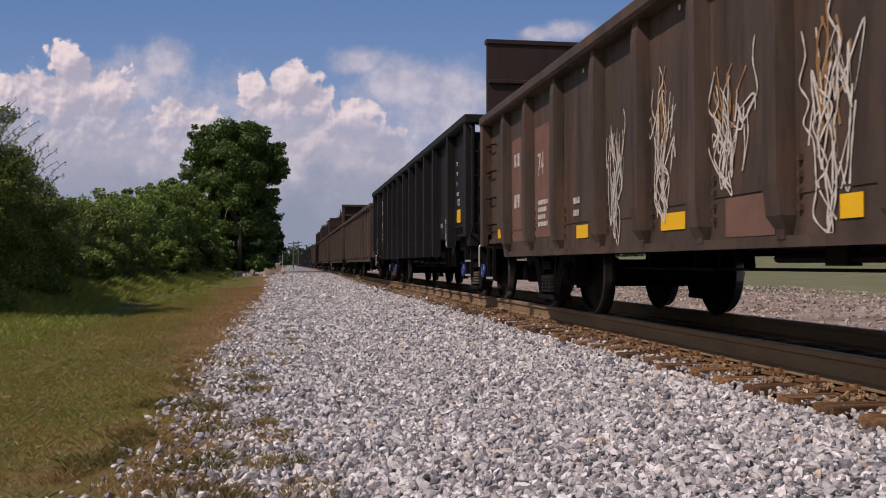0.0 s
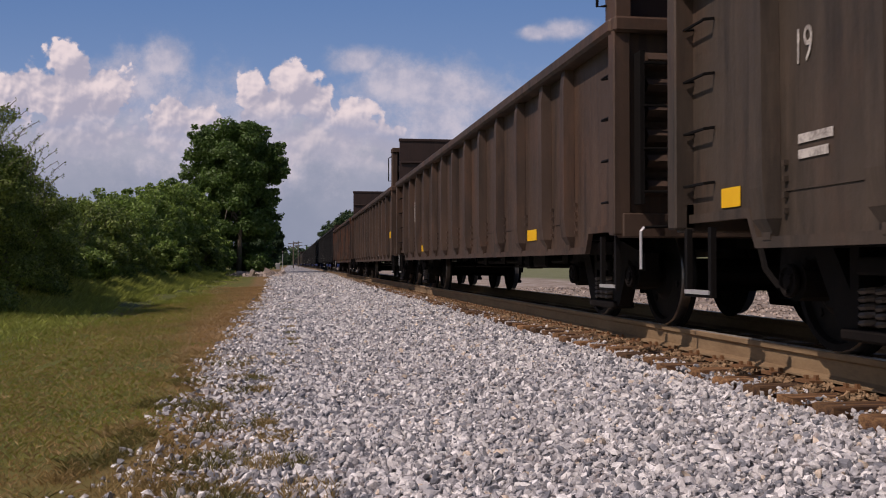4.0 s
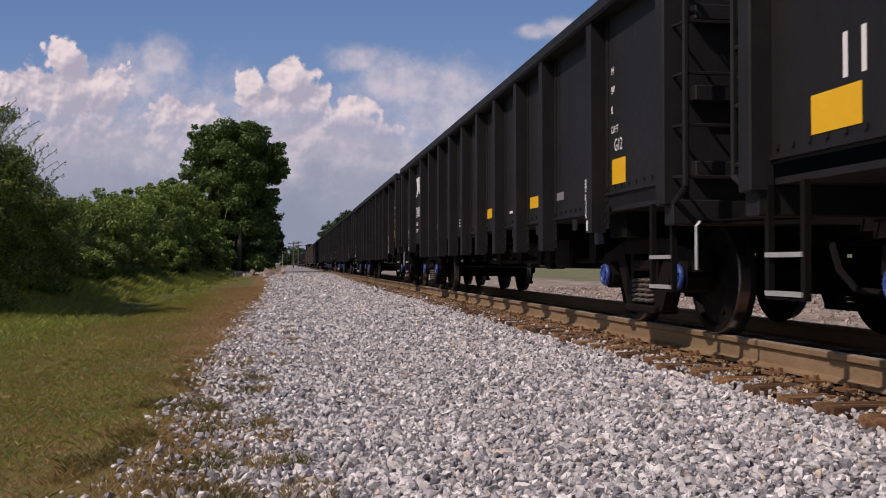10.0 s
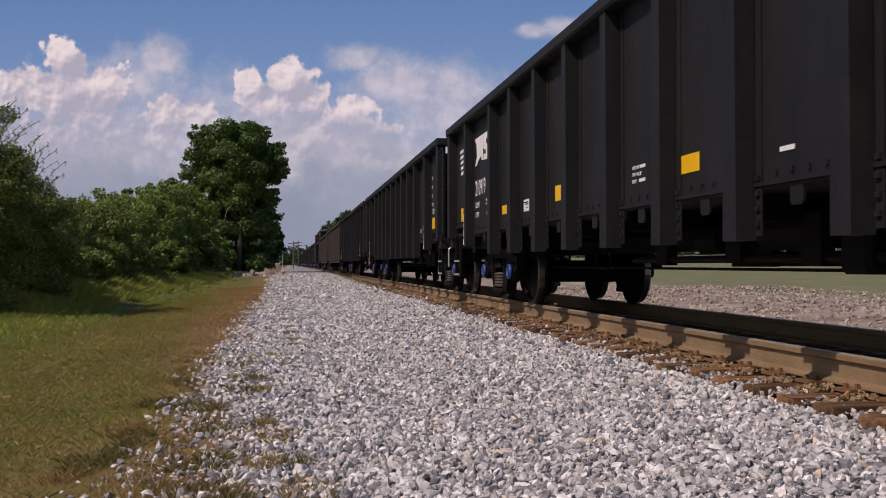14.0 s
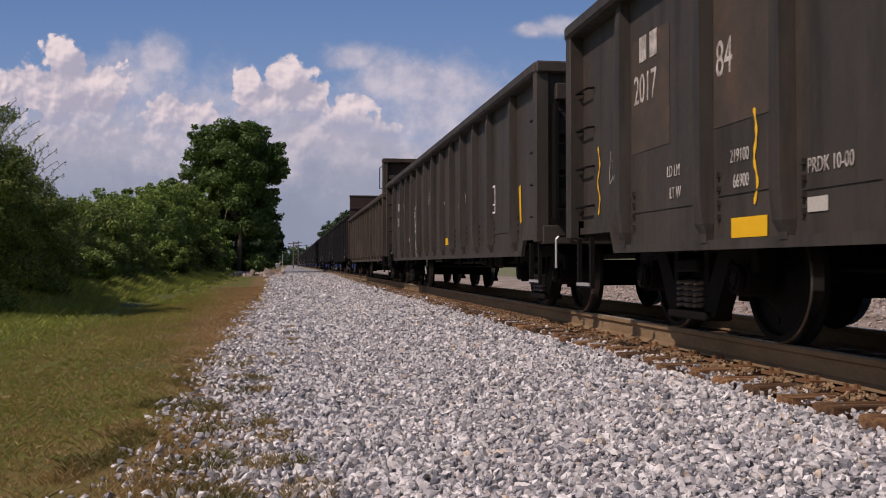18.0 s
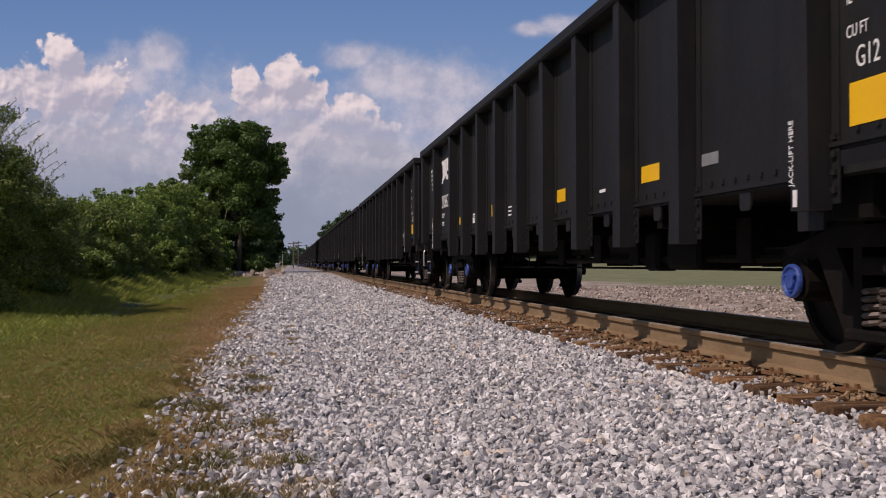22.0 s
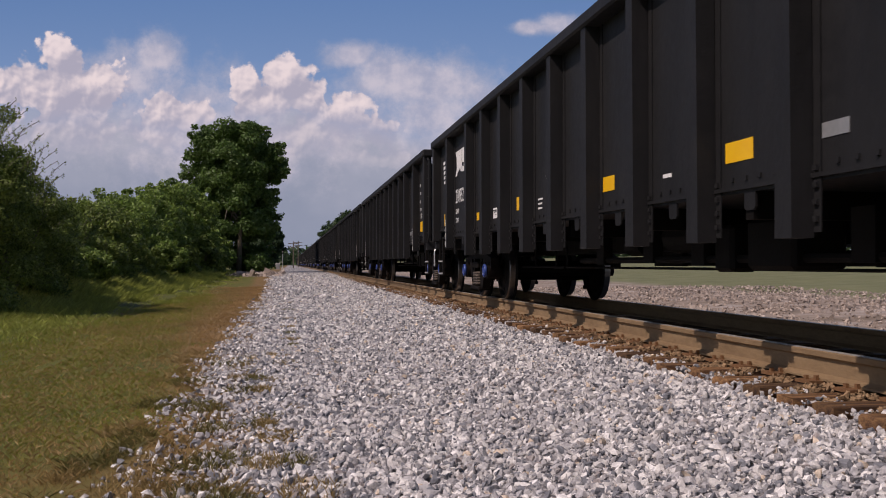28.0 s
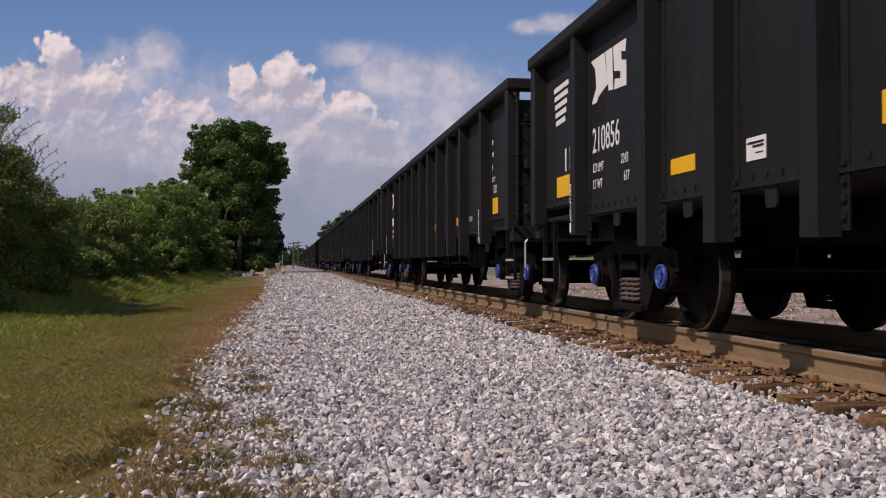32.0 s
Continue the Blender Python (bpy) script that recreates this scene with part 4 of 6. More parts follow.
def bars(car, material, p0, z, lines, h=0.05, gap=0.085, wd=0.34):
    """Small stencil lines too worn to read; a tall line is two slabs, one for each of its marks."""
    if h >= 0.15:
        for k in range(lines):
            for q in (0.0, 0.55):
                sheet("text_bar", car, material, PX, HALF - p0 - wd * (q + 0.36), HALF - p0 - wd * q, z - gap * k, z - gap * k + h)
        return
    for k in range(lines):
        sheet("text_bar", car, material, PX, HALF - p0 - wd * (1 - 0.13 * (k % 3)), HALF - p0, z - gap * k, z - gap * k + h)


def ragged(car, material, p, z, w, h, name, label, seed):
    """A flat scab or stain with an uneven edge, just proud of the plate."""
    q_rnd = random.Random(seed)
    k = 15
    bm = bmesh.new()
    prism(bm, [(HALF - p + w * math.cos(6.283 * q / k) * q_rnd.uniform(0.35, 1), z + h * math.sin(6.283 * q / k) * q_rnd.uniform(0.6, 1)) for q in range(k)], 0, -1.444, -1.4415)
    part(name, bm, material, car, label)


def stencil_box(car, p0, z, material=WHITE):
    """Outlined maintenance stencil with its cross lines."""
    a, b, m = HALF - p0, HALF - p0 - 0.43, HALF - p0 - 0.215
    for y0, y1, z0, z1 in ((b, a, 0, 0.025), (b, a, 0.355, 0.38), (a - 0.025, a, 0.025, 0.355), (b, b + 0.025, 0.025, 0.355), (m - 0.012, m + 0.012, 0.13, 0.355), (b + 0.025, a - 0.025, 0.11, 0.13)):
        sheet("stencil_line", car, material, PX, y0, y1, z + z0, z + z1)


def number(car, rows, material):
    for text, p0, z, h in rows:
        words(text, h, material, car, PX, HALF - p0, z, 0.72)


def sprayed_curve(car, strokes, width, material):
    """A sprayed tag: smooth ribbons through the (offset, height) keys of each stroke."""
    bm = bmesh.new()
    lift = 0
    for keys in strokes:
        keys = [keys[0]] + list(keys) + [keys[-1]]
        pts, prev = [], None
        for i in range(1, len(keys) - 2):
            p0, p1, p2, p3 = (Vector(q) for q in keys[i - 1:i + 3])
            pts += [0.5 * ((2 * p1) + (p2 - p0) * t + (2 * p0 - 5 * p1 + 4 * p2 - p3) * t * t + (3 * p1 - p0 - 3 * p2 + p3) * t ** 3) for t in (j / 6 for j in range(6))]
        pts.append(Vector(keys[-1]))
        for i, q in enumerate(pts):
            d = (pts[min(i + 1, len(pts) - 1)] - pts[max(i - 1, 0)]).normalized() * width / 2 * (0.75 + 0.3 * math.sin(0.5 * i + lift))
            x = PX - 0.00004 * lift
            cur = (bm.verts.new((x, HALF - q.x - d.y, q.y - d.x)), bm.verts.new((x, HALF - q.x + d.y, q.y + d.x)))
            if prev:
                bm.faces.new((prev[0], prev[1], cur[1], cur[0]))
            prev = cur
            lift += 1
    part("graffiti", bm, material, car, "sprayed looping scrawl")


def vase_tag(car, p0, p1, z0, z1, seed, count, width, material):
    """Long wavering strokes that start wide at the head and run together towards the foot."""
    rnd = random.Random(seed)
    mid, half, strokes = (p0 + p1) / 2, (p1 - p0) / 2, []
    for k in range(count):
        at = mid + half * rnd.uniform(-0.95, 0.95)
        z = z0 + (z1 - z0) * rnd.uniform(0.45, 1.0)
        end = z0 + (z1 - z0) * rnd.choice((0.0, 0.08, 0.2, 0.35))
        keys = [(at, z)]
        while z > end + 0.05:
            z -= rnd.uniform(0.09, 0.24)
            t = max(0.0, (z - z0) / (z1 - z0))
            lane = mid + (at - mid) * (0.25 + 0.75 * min(1, t * 1.5))
            keys.append((lane + rnd.uniform(-1, 1) * 0.13 * half * 2, max(z, z0)))
        if rnd.random() < 0.7:
            # the stroke turns and runs up again
            q, zz = keys[-1]
            for j in range(rnd.randint(1, 3)):
                zz += rnd.uniform(0.10, 0.22)
                keys.append((q + rnd.uniform(-0.05, 0.16) * half * 2 * (1 if q < mid else -1), min(zz, z1)))
        strokes.append(keys)
    sprayed_curve(car, strokes, width, material)


def chord_holes(car, top):
    """White discs painted for the daylight where bolts are gone under the top chord."""
    for y in BROWN_POSTS[3:11:2]:
        bm = bmesh.new()
        rod(bm, (-1.4475, HALF - y + 0.30, top - 0.20), (-1.4435, HALF - y + 0.30, top - 0.20), 0.022, 8)
        part("bolt_spot", bm, WHITE, car, "bright spot, bare bolt or painted daylight")


# car with four tall pale tags and primer patches
# each builder spaced the posts in its own way
c = place(brown_gondola("umber", 2.60, "solid", "", True, [1.2, 2.34, 3.55] + [8.08 + 1.075 * q for q in range(-3, 7)]), 0)
yellows(c, (0.55, 0.22, 0.90), (4.1, 0.36, 0.81), (6.25, 0.44, 0.81), (8.62, 0.20, 0.79))
patch(c, RUST_PATCH, 1.37, 2.15, 0.84, 2.10, "faded pink primer patch")
patch(c, RUST_PATCH, 2.50, 3.30, 0.86, 2.10, "faded pink primer patch")
patch(c, RUST_PATCH, 7.32, 7.95, 0.73, 0.98, "faded pink primer patch")
number(c, (("74", 2.62, 1.55, 0.26),), WORN_WHITE)
bars(c, WORN_WHITE, 2.65, 1.22, 4, 0.05, 0.08, 0.4)
bars(c, WORN_WHITE, 1.5, 1.75, 2, 0.16, 0.5, 0.3)
bars(c, WORN_WHITE, 4.0, 1.15, 2, 0.06, 0.12, 0.2)
for i, (a, b, z0, z1) in enumerate(((4.97, 5.47, 0.72, 2.02), (5.97, 6.62, 0.85, 2.08), (7.04, 7.77, 0.92, 1.95), (8.22, 8.88, 0.70, 2.05))):
    vase_tag(c, a, b, z0, z1, 10 + i, 9, 0.018, GRAFFITI)
    scribble(c, HALF - a - 0.04, HALF - b + 0.04, z0 + 0.25, z1 - 0.15, 40 + i, GRAFFITI, 13, 0.017)
    if i:
        vase_tag(c, a + 0.05, b - 0.05, z0 + 0.5, z1 - 0.05, 30 + i, 5, 0.024, RUST_SPRAY)
chord_holes(c, 2.60)

# umber car with a bright orange patch by its number
c = place(brown_gondola("umber", 2.58, "", "", True, [1.64 + 1.19 * q for q in range(12)]), 2)
yellows(c, (0.5, 0.3, 0.92), (4.3, 0.4, 0.83), (8.3, 0.45, 0.93), (11.6, 0.5, 0.93))
patch(c, ORANGE_PATCH, 2.52, 3.15, 1.32, 1.62, "orange primer patch")
number(c, (("190315", 2.52, 1.82, 0.22),), WORN_WHITE)
bars(c, WORN_WHITE, 1.45, 1.86, 1, 0.20, 0.1, 0.3)
scribble(c, HALF - 1.42, HALF - 2.0, 0.95, 1.75, 51, WORN_WHITE, 6, 0.016)
stencil_box(c, 13.63, 1.38)
ragged(c, STAIN, 12.74, 1.32, 0.27, 0.34, "rust_stain", "red-orange rust stain running down the plate", 3)
ragged(c, STAIN, 12.62, 1.06, 0.16, 0.22, "rust_stain", "red-orange rust stain running down the plate", 4)
ragged(c, STAIN, 11.60, 1.25, 0.20, 0.30, "rust_stain", "red-orange rust stain running down the plate", 5)
scribble(c, HALF - 12.45, HALF - 13.1, 1.45, 1.75, 53, WORN_WHITE, 3, 0.012)
scribble(c, HALF - 13.5, HALF - 14.1, 0.95, 1.4, 54, WORN_WHITE, 3, 0.012)
for i, q in enumerate([1.64 + 1.19 * w for w in range(4, 12)]):
    for j in range(4):
        bm = bmesh.new()
        z = 1.02 + 0.37 * j + 0.05 * math.sin(i * 3.1 + j)
        rod(bm, (-1.449, HALF - q - 0.145, z), (-1.4435, HALF - q - 0.145, z), 0.014, 6)
        part("bolt_spot", bm, WHITE, c, "bright spot, bare bolt or painted daylight")
chord_holes(c, 2.58)

c = place(brown_gondola("taupe", 2.60, "solid", "frame"), 3)
yellows(c, (0.55, 0.26, 0.92), (4.1, 0.26, 0.86), (6.45, 0.38, 0.95), (8.65, 0.36, 0.84))
sheet("reflective_sheet", c, YELLOW, PX, HALF - 15.40, HALF - 14.91, 0.95, 1.20)
number(c, (("19", 1.45, 1.66, 0.2), ("65", 2.55, 1.66, 0.2), ("G72", 14.80, 1.32, 0.12)), WORN_WHITE)
bars(c, WORN_WHITE, 1.5, 1.22, 2), bars(c, WORN_WHITE, 2.6, 1.22, 2), bars(c, WORN_WHITE, 14.88, 1.58, 2, 0.05, 0.085, 0.26)
stencil_box(c, 13.98, 1.04)
patch(c, RUST_SILL, 15.52, 15.90, 1.62, 1.92, "rust-orange bare plate")
patch(c, RUST_SILL, 15.50, 15.86, 2.08, 2.34, "rust-orange bare plate")
patch(c, WORN_WHITE, 15.3, 15.65, 0.90, 0.95, "pale worn scrape")
part("chalk_arrow", bits((PX - 0.002, PX, HALF - 9.1, HALF - 9.06, 0.70, 0.98)), WHITE, c)
scribble(c, HALF - 10.8, HALF - 11.3, 1.35, 1.60, 52, WORN_WHITE, 3, 0.014)
chord_holes(c, 2.60)

c = place(brown_gondola("oxide", 2.60, "solid", "frame"), 4)
yellows(c, (0.55, 0.26, 0.92), (3.3, 0.4, 0.83), (6.6, 0.4, 0.83), (12.8, 0.42, 0.83))
patch(c, WORN_WHITE, 2.52, 3.05, 1.5, 1.95, "pale worn paint patch")
patch(c, ORANGE_PATCH, 3.05, 3.2, 1.55, 1.95, "orange primer patch")
bars(c, WORN_WHITE, 1.8, 1.9, 1, 0.2, 0.1, 0.4)

c = place(brown_gondola("oxide", 2.60, "solid", "frame", True, [1.2, 2.32] + [3.55 + 1.075 * q for q in range(11)]), 5)
yellows(c, (3.12, 0.24, 0.86), (6.25, 0.50, 0.83), (9.7, 0.3, 0.83), (12.65, 0.46, 0.83))
sheet("reflective_sheet", c, YELLOW, PX, -HALF + 1.15, -HALF + 1.65, 1.28, 1.46)
number(c, (("192", 1.44, 1.48, 0.24), ("879", 2.55, 1.48, 0.24), ("LD LMT", 1.60, 1.16, 0.08), ("LT WT", 1.62, 1.02, 0.08), ("215800", 2.65, 1.13, 0.085),
           ("70200", 2.75, 0.99, 0.085)), WHITE)
bars(c, WHITE, 1.50, 1.84, 1, 0.2, 0.1, 0.34)
scribble(c, HALF - 0.30, HALF - 1.02, 0.78, 2.15, 61, GRAFFITI, 12, 0.06)
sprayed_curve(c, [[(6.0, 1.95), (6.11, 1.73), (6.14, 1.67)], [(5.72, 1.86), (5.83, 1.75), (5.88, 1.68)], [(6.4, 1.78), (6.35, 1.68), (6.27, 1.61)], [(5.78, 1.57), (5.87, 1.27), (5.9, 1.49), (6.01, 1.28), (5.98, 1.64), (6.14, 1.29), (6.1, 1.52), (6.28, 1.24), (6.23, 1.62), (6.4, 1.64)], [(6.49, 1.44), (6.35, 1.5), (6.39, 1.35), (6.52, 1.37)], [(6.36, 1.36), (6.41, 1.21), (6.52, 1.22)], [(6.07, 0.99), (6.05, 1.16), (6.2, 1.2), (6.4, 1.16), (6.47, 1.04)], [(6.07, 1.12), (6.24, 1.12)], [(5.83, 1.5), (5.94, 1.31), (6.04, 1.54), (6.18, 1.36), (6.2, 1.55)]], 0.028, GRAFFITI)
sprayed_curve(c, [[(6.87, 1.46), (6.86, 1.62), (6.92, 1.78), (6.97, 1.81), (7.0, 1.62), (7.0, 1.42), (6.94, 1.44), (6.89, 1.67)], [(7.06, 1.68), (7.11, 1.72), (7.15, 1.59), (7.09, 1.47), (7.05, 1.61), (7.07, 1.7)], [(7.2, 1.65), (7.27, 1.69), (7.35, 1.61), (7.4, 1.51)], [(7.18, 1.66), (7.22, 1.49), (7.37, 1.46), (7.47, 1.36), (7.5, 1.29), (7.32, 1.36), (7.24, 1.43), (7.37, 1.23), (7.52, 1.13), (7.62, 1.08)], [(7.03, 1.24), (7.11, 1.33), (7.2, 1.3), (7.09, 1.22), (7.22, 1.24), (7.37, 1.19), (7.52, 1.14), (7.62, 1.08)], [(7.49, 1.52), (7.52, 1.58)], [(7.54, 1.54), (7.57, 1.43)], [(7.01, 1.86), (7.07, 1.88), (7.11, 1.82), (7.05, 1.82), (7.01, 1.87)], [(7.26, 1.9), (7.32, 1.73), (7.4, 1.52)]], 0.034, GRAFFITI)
for i in range(5):
    scribble(c, HALF - 8.3 - 0.85 * i, HALF - 9.25 - 0.85 * i, 0.75, 2.0, 70 + i, (GRAFFITI, RUST_SPRAY, YELLOW_SPRAY)[i % 3], 9, 0.035, PX - 0.004 if i % 2 else PX)
patch(c, RUST_PATCH, 13.15, 13.75, 1.58, 2.05, "faded pink primer patch")
stencil_box(c, 13.2, 1.08)
chord_holes(c, 2.60)

c = place(brown_gondola("rusty", 2.61, "low", "", True, [1.14 + 1.2 * q for q in range(12)]), 6)
yellows(c, (1.2, 0.2, 1.05), (7.22, 0.45, 0.74), (11.29, 0.22, 0.93))
number(c, (("189", 1.44, 1.62, 0.26), ("832", 2.55, 1.62, 0.26), ("LD LMT", 1.55, 1.25, 0.085), ("LT WT", 1.6, 1.10, 0.085), ("21440", 2.65, 1.25, 0.085), ("71", 2.75, 1.10, 0.085)), WORN_WHITE)
patch(c, DARK_PATCH, 1.38, 2.15, 0.95, 1.50, "dark repainted stencil patch")
patch(c, DARK_PATCH, 2.5, 3.3, 0.95, 1.50, "dark repainted stencil patch")
bars(c, WORN_WHITE, 1.45, 1.98, 1, 0.22, 0.1, 0.4)
stencil_box(c, 13.30, 1.36, YELLOW_SPRAY)
patch(c, DARK_PATCH, 14.60, 16.10, 1.0, 2.48, "dark grey replacement plate")
patch(c, RUST_SILL, 14.55, 15.15, 0.74, 0.985, "rust-orange sill plate", -1.4775)
patch(c, RUST_SILL, 15.2, 16.12, 0.87, 0.99, "rust-orange sill plate", -1.4775)
patch(c, CREAM, 13.55, 13.75, 0.84, 0.90, "small pale decal", PX)
patch(c, WORN_WHITE, 12.35, 12.52, 1.64, 1.90, "pale worn paint patch")
for k, (p0, z0, h) in enumerate(((2.75, 1.90, 0.22), (3.85, 1.80, 0.19), (5.0, 1.88, 0.10), (6.22, 1.97, 0.17), (6.30, 1.70, 0.06), (7.25, 1.92, 0.10), (7.0, 1.60, 0.09),
                                 (8.95, 1.86, 0.09), (9.1, 1.74, 0.05), (3.76, 1.20, 0.15))):
    ragged(c, FLAKE, p0, z0, 0.10, h, "paint_flake", "ragged flake of old pale paint", 40 + k)

# taller grey-brown cars with yellow stripes
c = place(brown_gondola("olive", 2.84, "", "", False, TALL_POSTS), 15)
yellows(c, (3.20, 0.46, 0.725), (7.6, 0.4, 0.76))
number(c, (("2017", 1.47, 1.84, 0.24), ("84", 2.98, 1.78, 0.24), ("LD LM", 2.15, 1.20, 0.085), ("LT W", 2.2, 1.04, 0.085), ("219100", 3.18, 1.20, 0.085), ("66900", 3.22, 1.04, 0.085),
           ("PRDK 10-00", 4.1, 1.05, 0.085)), WORN_WHITE)
bars(c, WORN_WHITE, 1.6, 2.16, 1, 0.2, 0.1, 0.4)
sprayed_curve(c, [[(3.50, 1.50), (3.53, 1.35), (3.50, 1.2), (3.54, 1.05), (3.50, 0.92)], [(0.55, 1.62), (0.60, 1.45), (0.54, 1.3), (0.60, 1.15), (0.56, 1.0)]], 0.035, YELLOW)
patch(c, BROWN_PATCH, 1.42, 2.2, 1.45, 2.35, "brown primer patch")
patch(c, BROWN_PATCH, 2.95, 3.72, 1.45, 2.45, "brown primer patch")
for p0, z0, z1 in ((6.60, 0.93, 1.42), (8.62, 0.93, 1.42), (10.7, 0.95, 1.45), (15.05, 1.12, 1.9)):
    bm = bmesh.new()
    prism(bm, [(HALF - p0, z0), (HALF - p0 - 0.07, z0 + 0.02), (HALF - p0 - 0.03, z1), (HALF - p0 + 0.06, z1 - 0.03)], 0, PX - 0.002, PX)
    part("paint_stripe", bm, YELLOW, c, "hand-painted yellow stripe")
scribble(c, HALF - 0.85, HALF - 1.15, 0.95, 1.75, 81, WORN_WHITE, 4, 0.014)
stencil_box(c, 13.1, 1.55)
bars(c, WHITE, 13.8, 1.35, 4, 0.04, 0.07, 0.2)
sprayed_curve(c, [[(5.97, 1.30), (6.0, 1.10), (6.02, 0.90), (6.03, 0.78)], [(6.0, 0.84), (6.07, 0.74), (6.0, 0.70), (5.98, 0.82)]], 0.03, WHITE)
for p0 in (3.95, 6.38, 10.2):
    p0 = clear_of_posts(c, p0, 0.22)
    patch(c, CREAM, p0, p0 + 0.2, 0.84, 0.92, "small pale decal", PX)

c = place(brown_gondola("olive", 2.76, "", "", False, TALL_POSTS), 16)
yellows(c, (2.15, 0.3, 0.87), (5.32, 0.42, 0.87), (9.35, 0.4, 0.9))
number(c, (("2017", 1.72, 1.52, 0.22), ("92", 3.18, 1.56, 0.22), ("PRDK 10-00", 4.0, 1.08, 0.08), ("2.7700", 3.18, 1.20, 0.075), ("66700", 3.2, 1.05, 0.075)), WORN_WHITE)
bars(c, WORN_WHITE, 1.85, 1.90, 1, 0.2, 0.1, 0.34)

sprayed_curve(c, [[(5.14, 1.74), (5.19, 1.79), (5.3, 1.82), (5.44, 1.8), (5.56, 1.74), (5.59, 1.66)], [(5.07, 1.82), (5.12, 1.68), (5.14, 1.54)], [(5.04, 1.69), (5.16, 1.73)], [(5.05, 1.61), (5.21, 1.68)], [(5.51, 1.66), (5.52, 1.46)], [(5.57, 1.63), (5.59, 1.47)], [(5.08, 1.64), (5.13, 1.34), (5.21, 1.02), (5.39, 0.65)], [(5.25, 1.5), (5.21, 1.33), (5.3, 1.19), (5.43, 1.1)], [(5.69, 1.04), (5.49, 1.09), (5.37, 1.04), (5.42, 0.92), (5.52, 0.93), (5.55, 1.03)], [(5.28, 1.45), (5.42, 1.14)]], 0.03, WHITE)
for i, (a, b, z0, z1) in enumerate(((2.95, 3.25, 1.80, 2.1), (7.0, 7.6, 1.65, 2.05), (8.6, 9.3, 1.15, 2.1), (10.6, 11.3, 1.1, 1.95), (11.8, 12.3, 1.3, 1.75))):
    scribble(c, HALF - a, HALF - b, z0, z1, 90 + i, GRAFFITI if i > 1 else WORN_WHITE, 8, 0.03 if i > 1 else 0.012)
stencil_box(c, 13.1, 1.25)
for p0, z0, z1 in ((0.9, 1.0, 1.55), (14.95, 1.05, 1.52)):
    bm = bmesh.new()
    prism(bm, [(HALF - p0, z0), (HALF - p0 - 0.07, z0 + 0.02), (HALF - p0 - 0.03, z1), (HALF - p0 + 0.06, z1 - 0.03)], 0, PX - 0.002, PX)
    part("paint_stripe", bm, YELLOW, c, "hand-painted yellow stripe")
patch(c, CREAM, 6.48, 6.70, 0.81, 0.91, "small pale decal", PX)
part("decal_mark", bits((PX - 0.004, PX - 0.002, HALF - 6.62, HALF - 6.56, 0.84, 0.88)), BLACK, c)
bm = bmesh.new()
tube(bm, [(-1.30, HALF - 5.98, 0.74), (-1.30, HALF - 5.98, 0.53), (-1.33, HALF - 5.94, 0.50), (-1.33, HALF - 6.10, 0.36)], 0.016, 6)
part("brake_lever", bm, SILVER, c, "pale bent brake lever")

c = place(brown_gondola("taupe", 2.60, "solid", "frame"), 17)
yellows(c, (0.45, 0.32, 0.83), (2.78, 0.30, 0.83), (5.11, 0.40, 0.815), (7.3, 0.42, 0.81), (8.6, 0.31, 0.81))
number(c, (("192", 1.36, 1.61, 0.28), ("854", 2.47, 1.60, 0.29), ("LD LMT", 1.43, 1.26, 0.10), ("LT WT", 1.45, 1.11, 0.10), ("215000", 2.60, 1.26, 0.10), ("71000", 2.70, 1.11, 0.10)), WHITE)
bars(c, WHITE, 1.36, 1.97, 1, 0.24, 0.1, 0.40)
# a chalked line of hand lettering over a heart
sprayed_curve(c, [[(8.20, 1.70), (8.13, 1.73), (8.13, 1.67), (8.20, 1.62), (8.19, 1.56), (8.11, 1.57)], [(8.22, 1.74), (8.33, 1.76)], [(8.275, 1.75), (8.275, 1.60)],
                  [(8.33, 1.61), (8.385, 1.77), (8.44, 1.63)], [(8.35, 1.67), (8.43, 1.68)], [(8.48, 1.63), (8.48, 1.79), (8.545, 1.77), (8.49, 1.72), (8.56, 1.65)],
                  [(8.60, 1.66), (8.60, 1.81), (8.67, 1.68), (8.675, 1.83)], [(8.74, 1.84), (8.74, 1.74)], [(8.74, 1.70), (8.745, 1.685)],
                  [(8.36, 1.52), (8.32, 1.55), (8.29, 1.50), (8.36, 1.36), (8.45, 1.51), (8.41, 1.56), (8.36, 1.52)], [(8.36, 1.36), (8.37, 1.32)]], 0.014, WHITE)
stencil_box(c, 12.6, 1.15, WORN_WHITE)
sheet("reflective_sheet", c, YELLOW, PX, -HALF + 1.5, -HALF + 2.4, 0.86, 0.96)
chord_holes(c, 2.60)

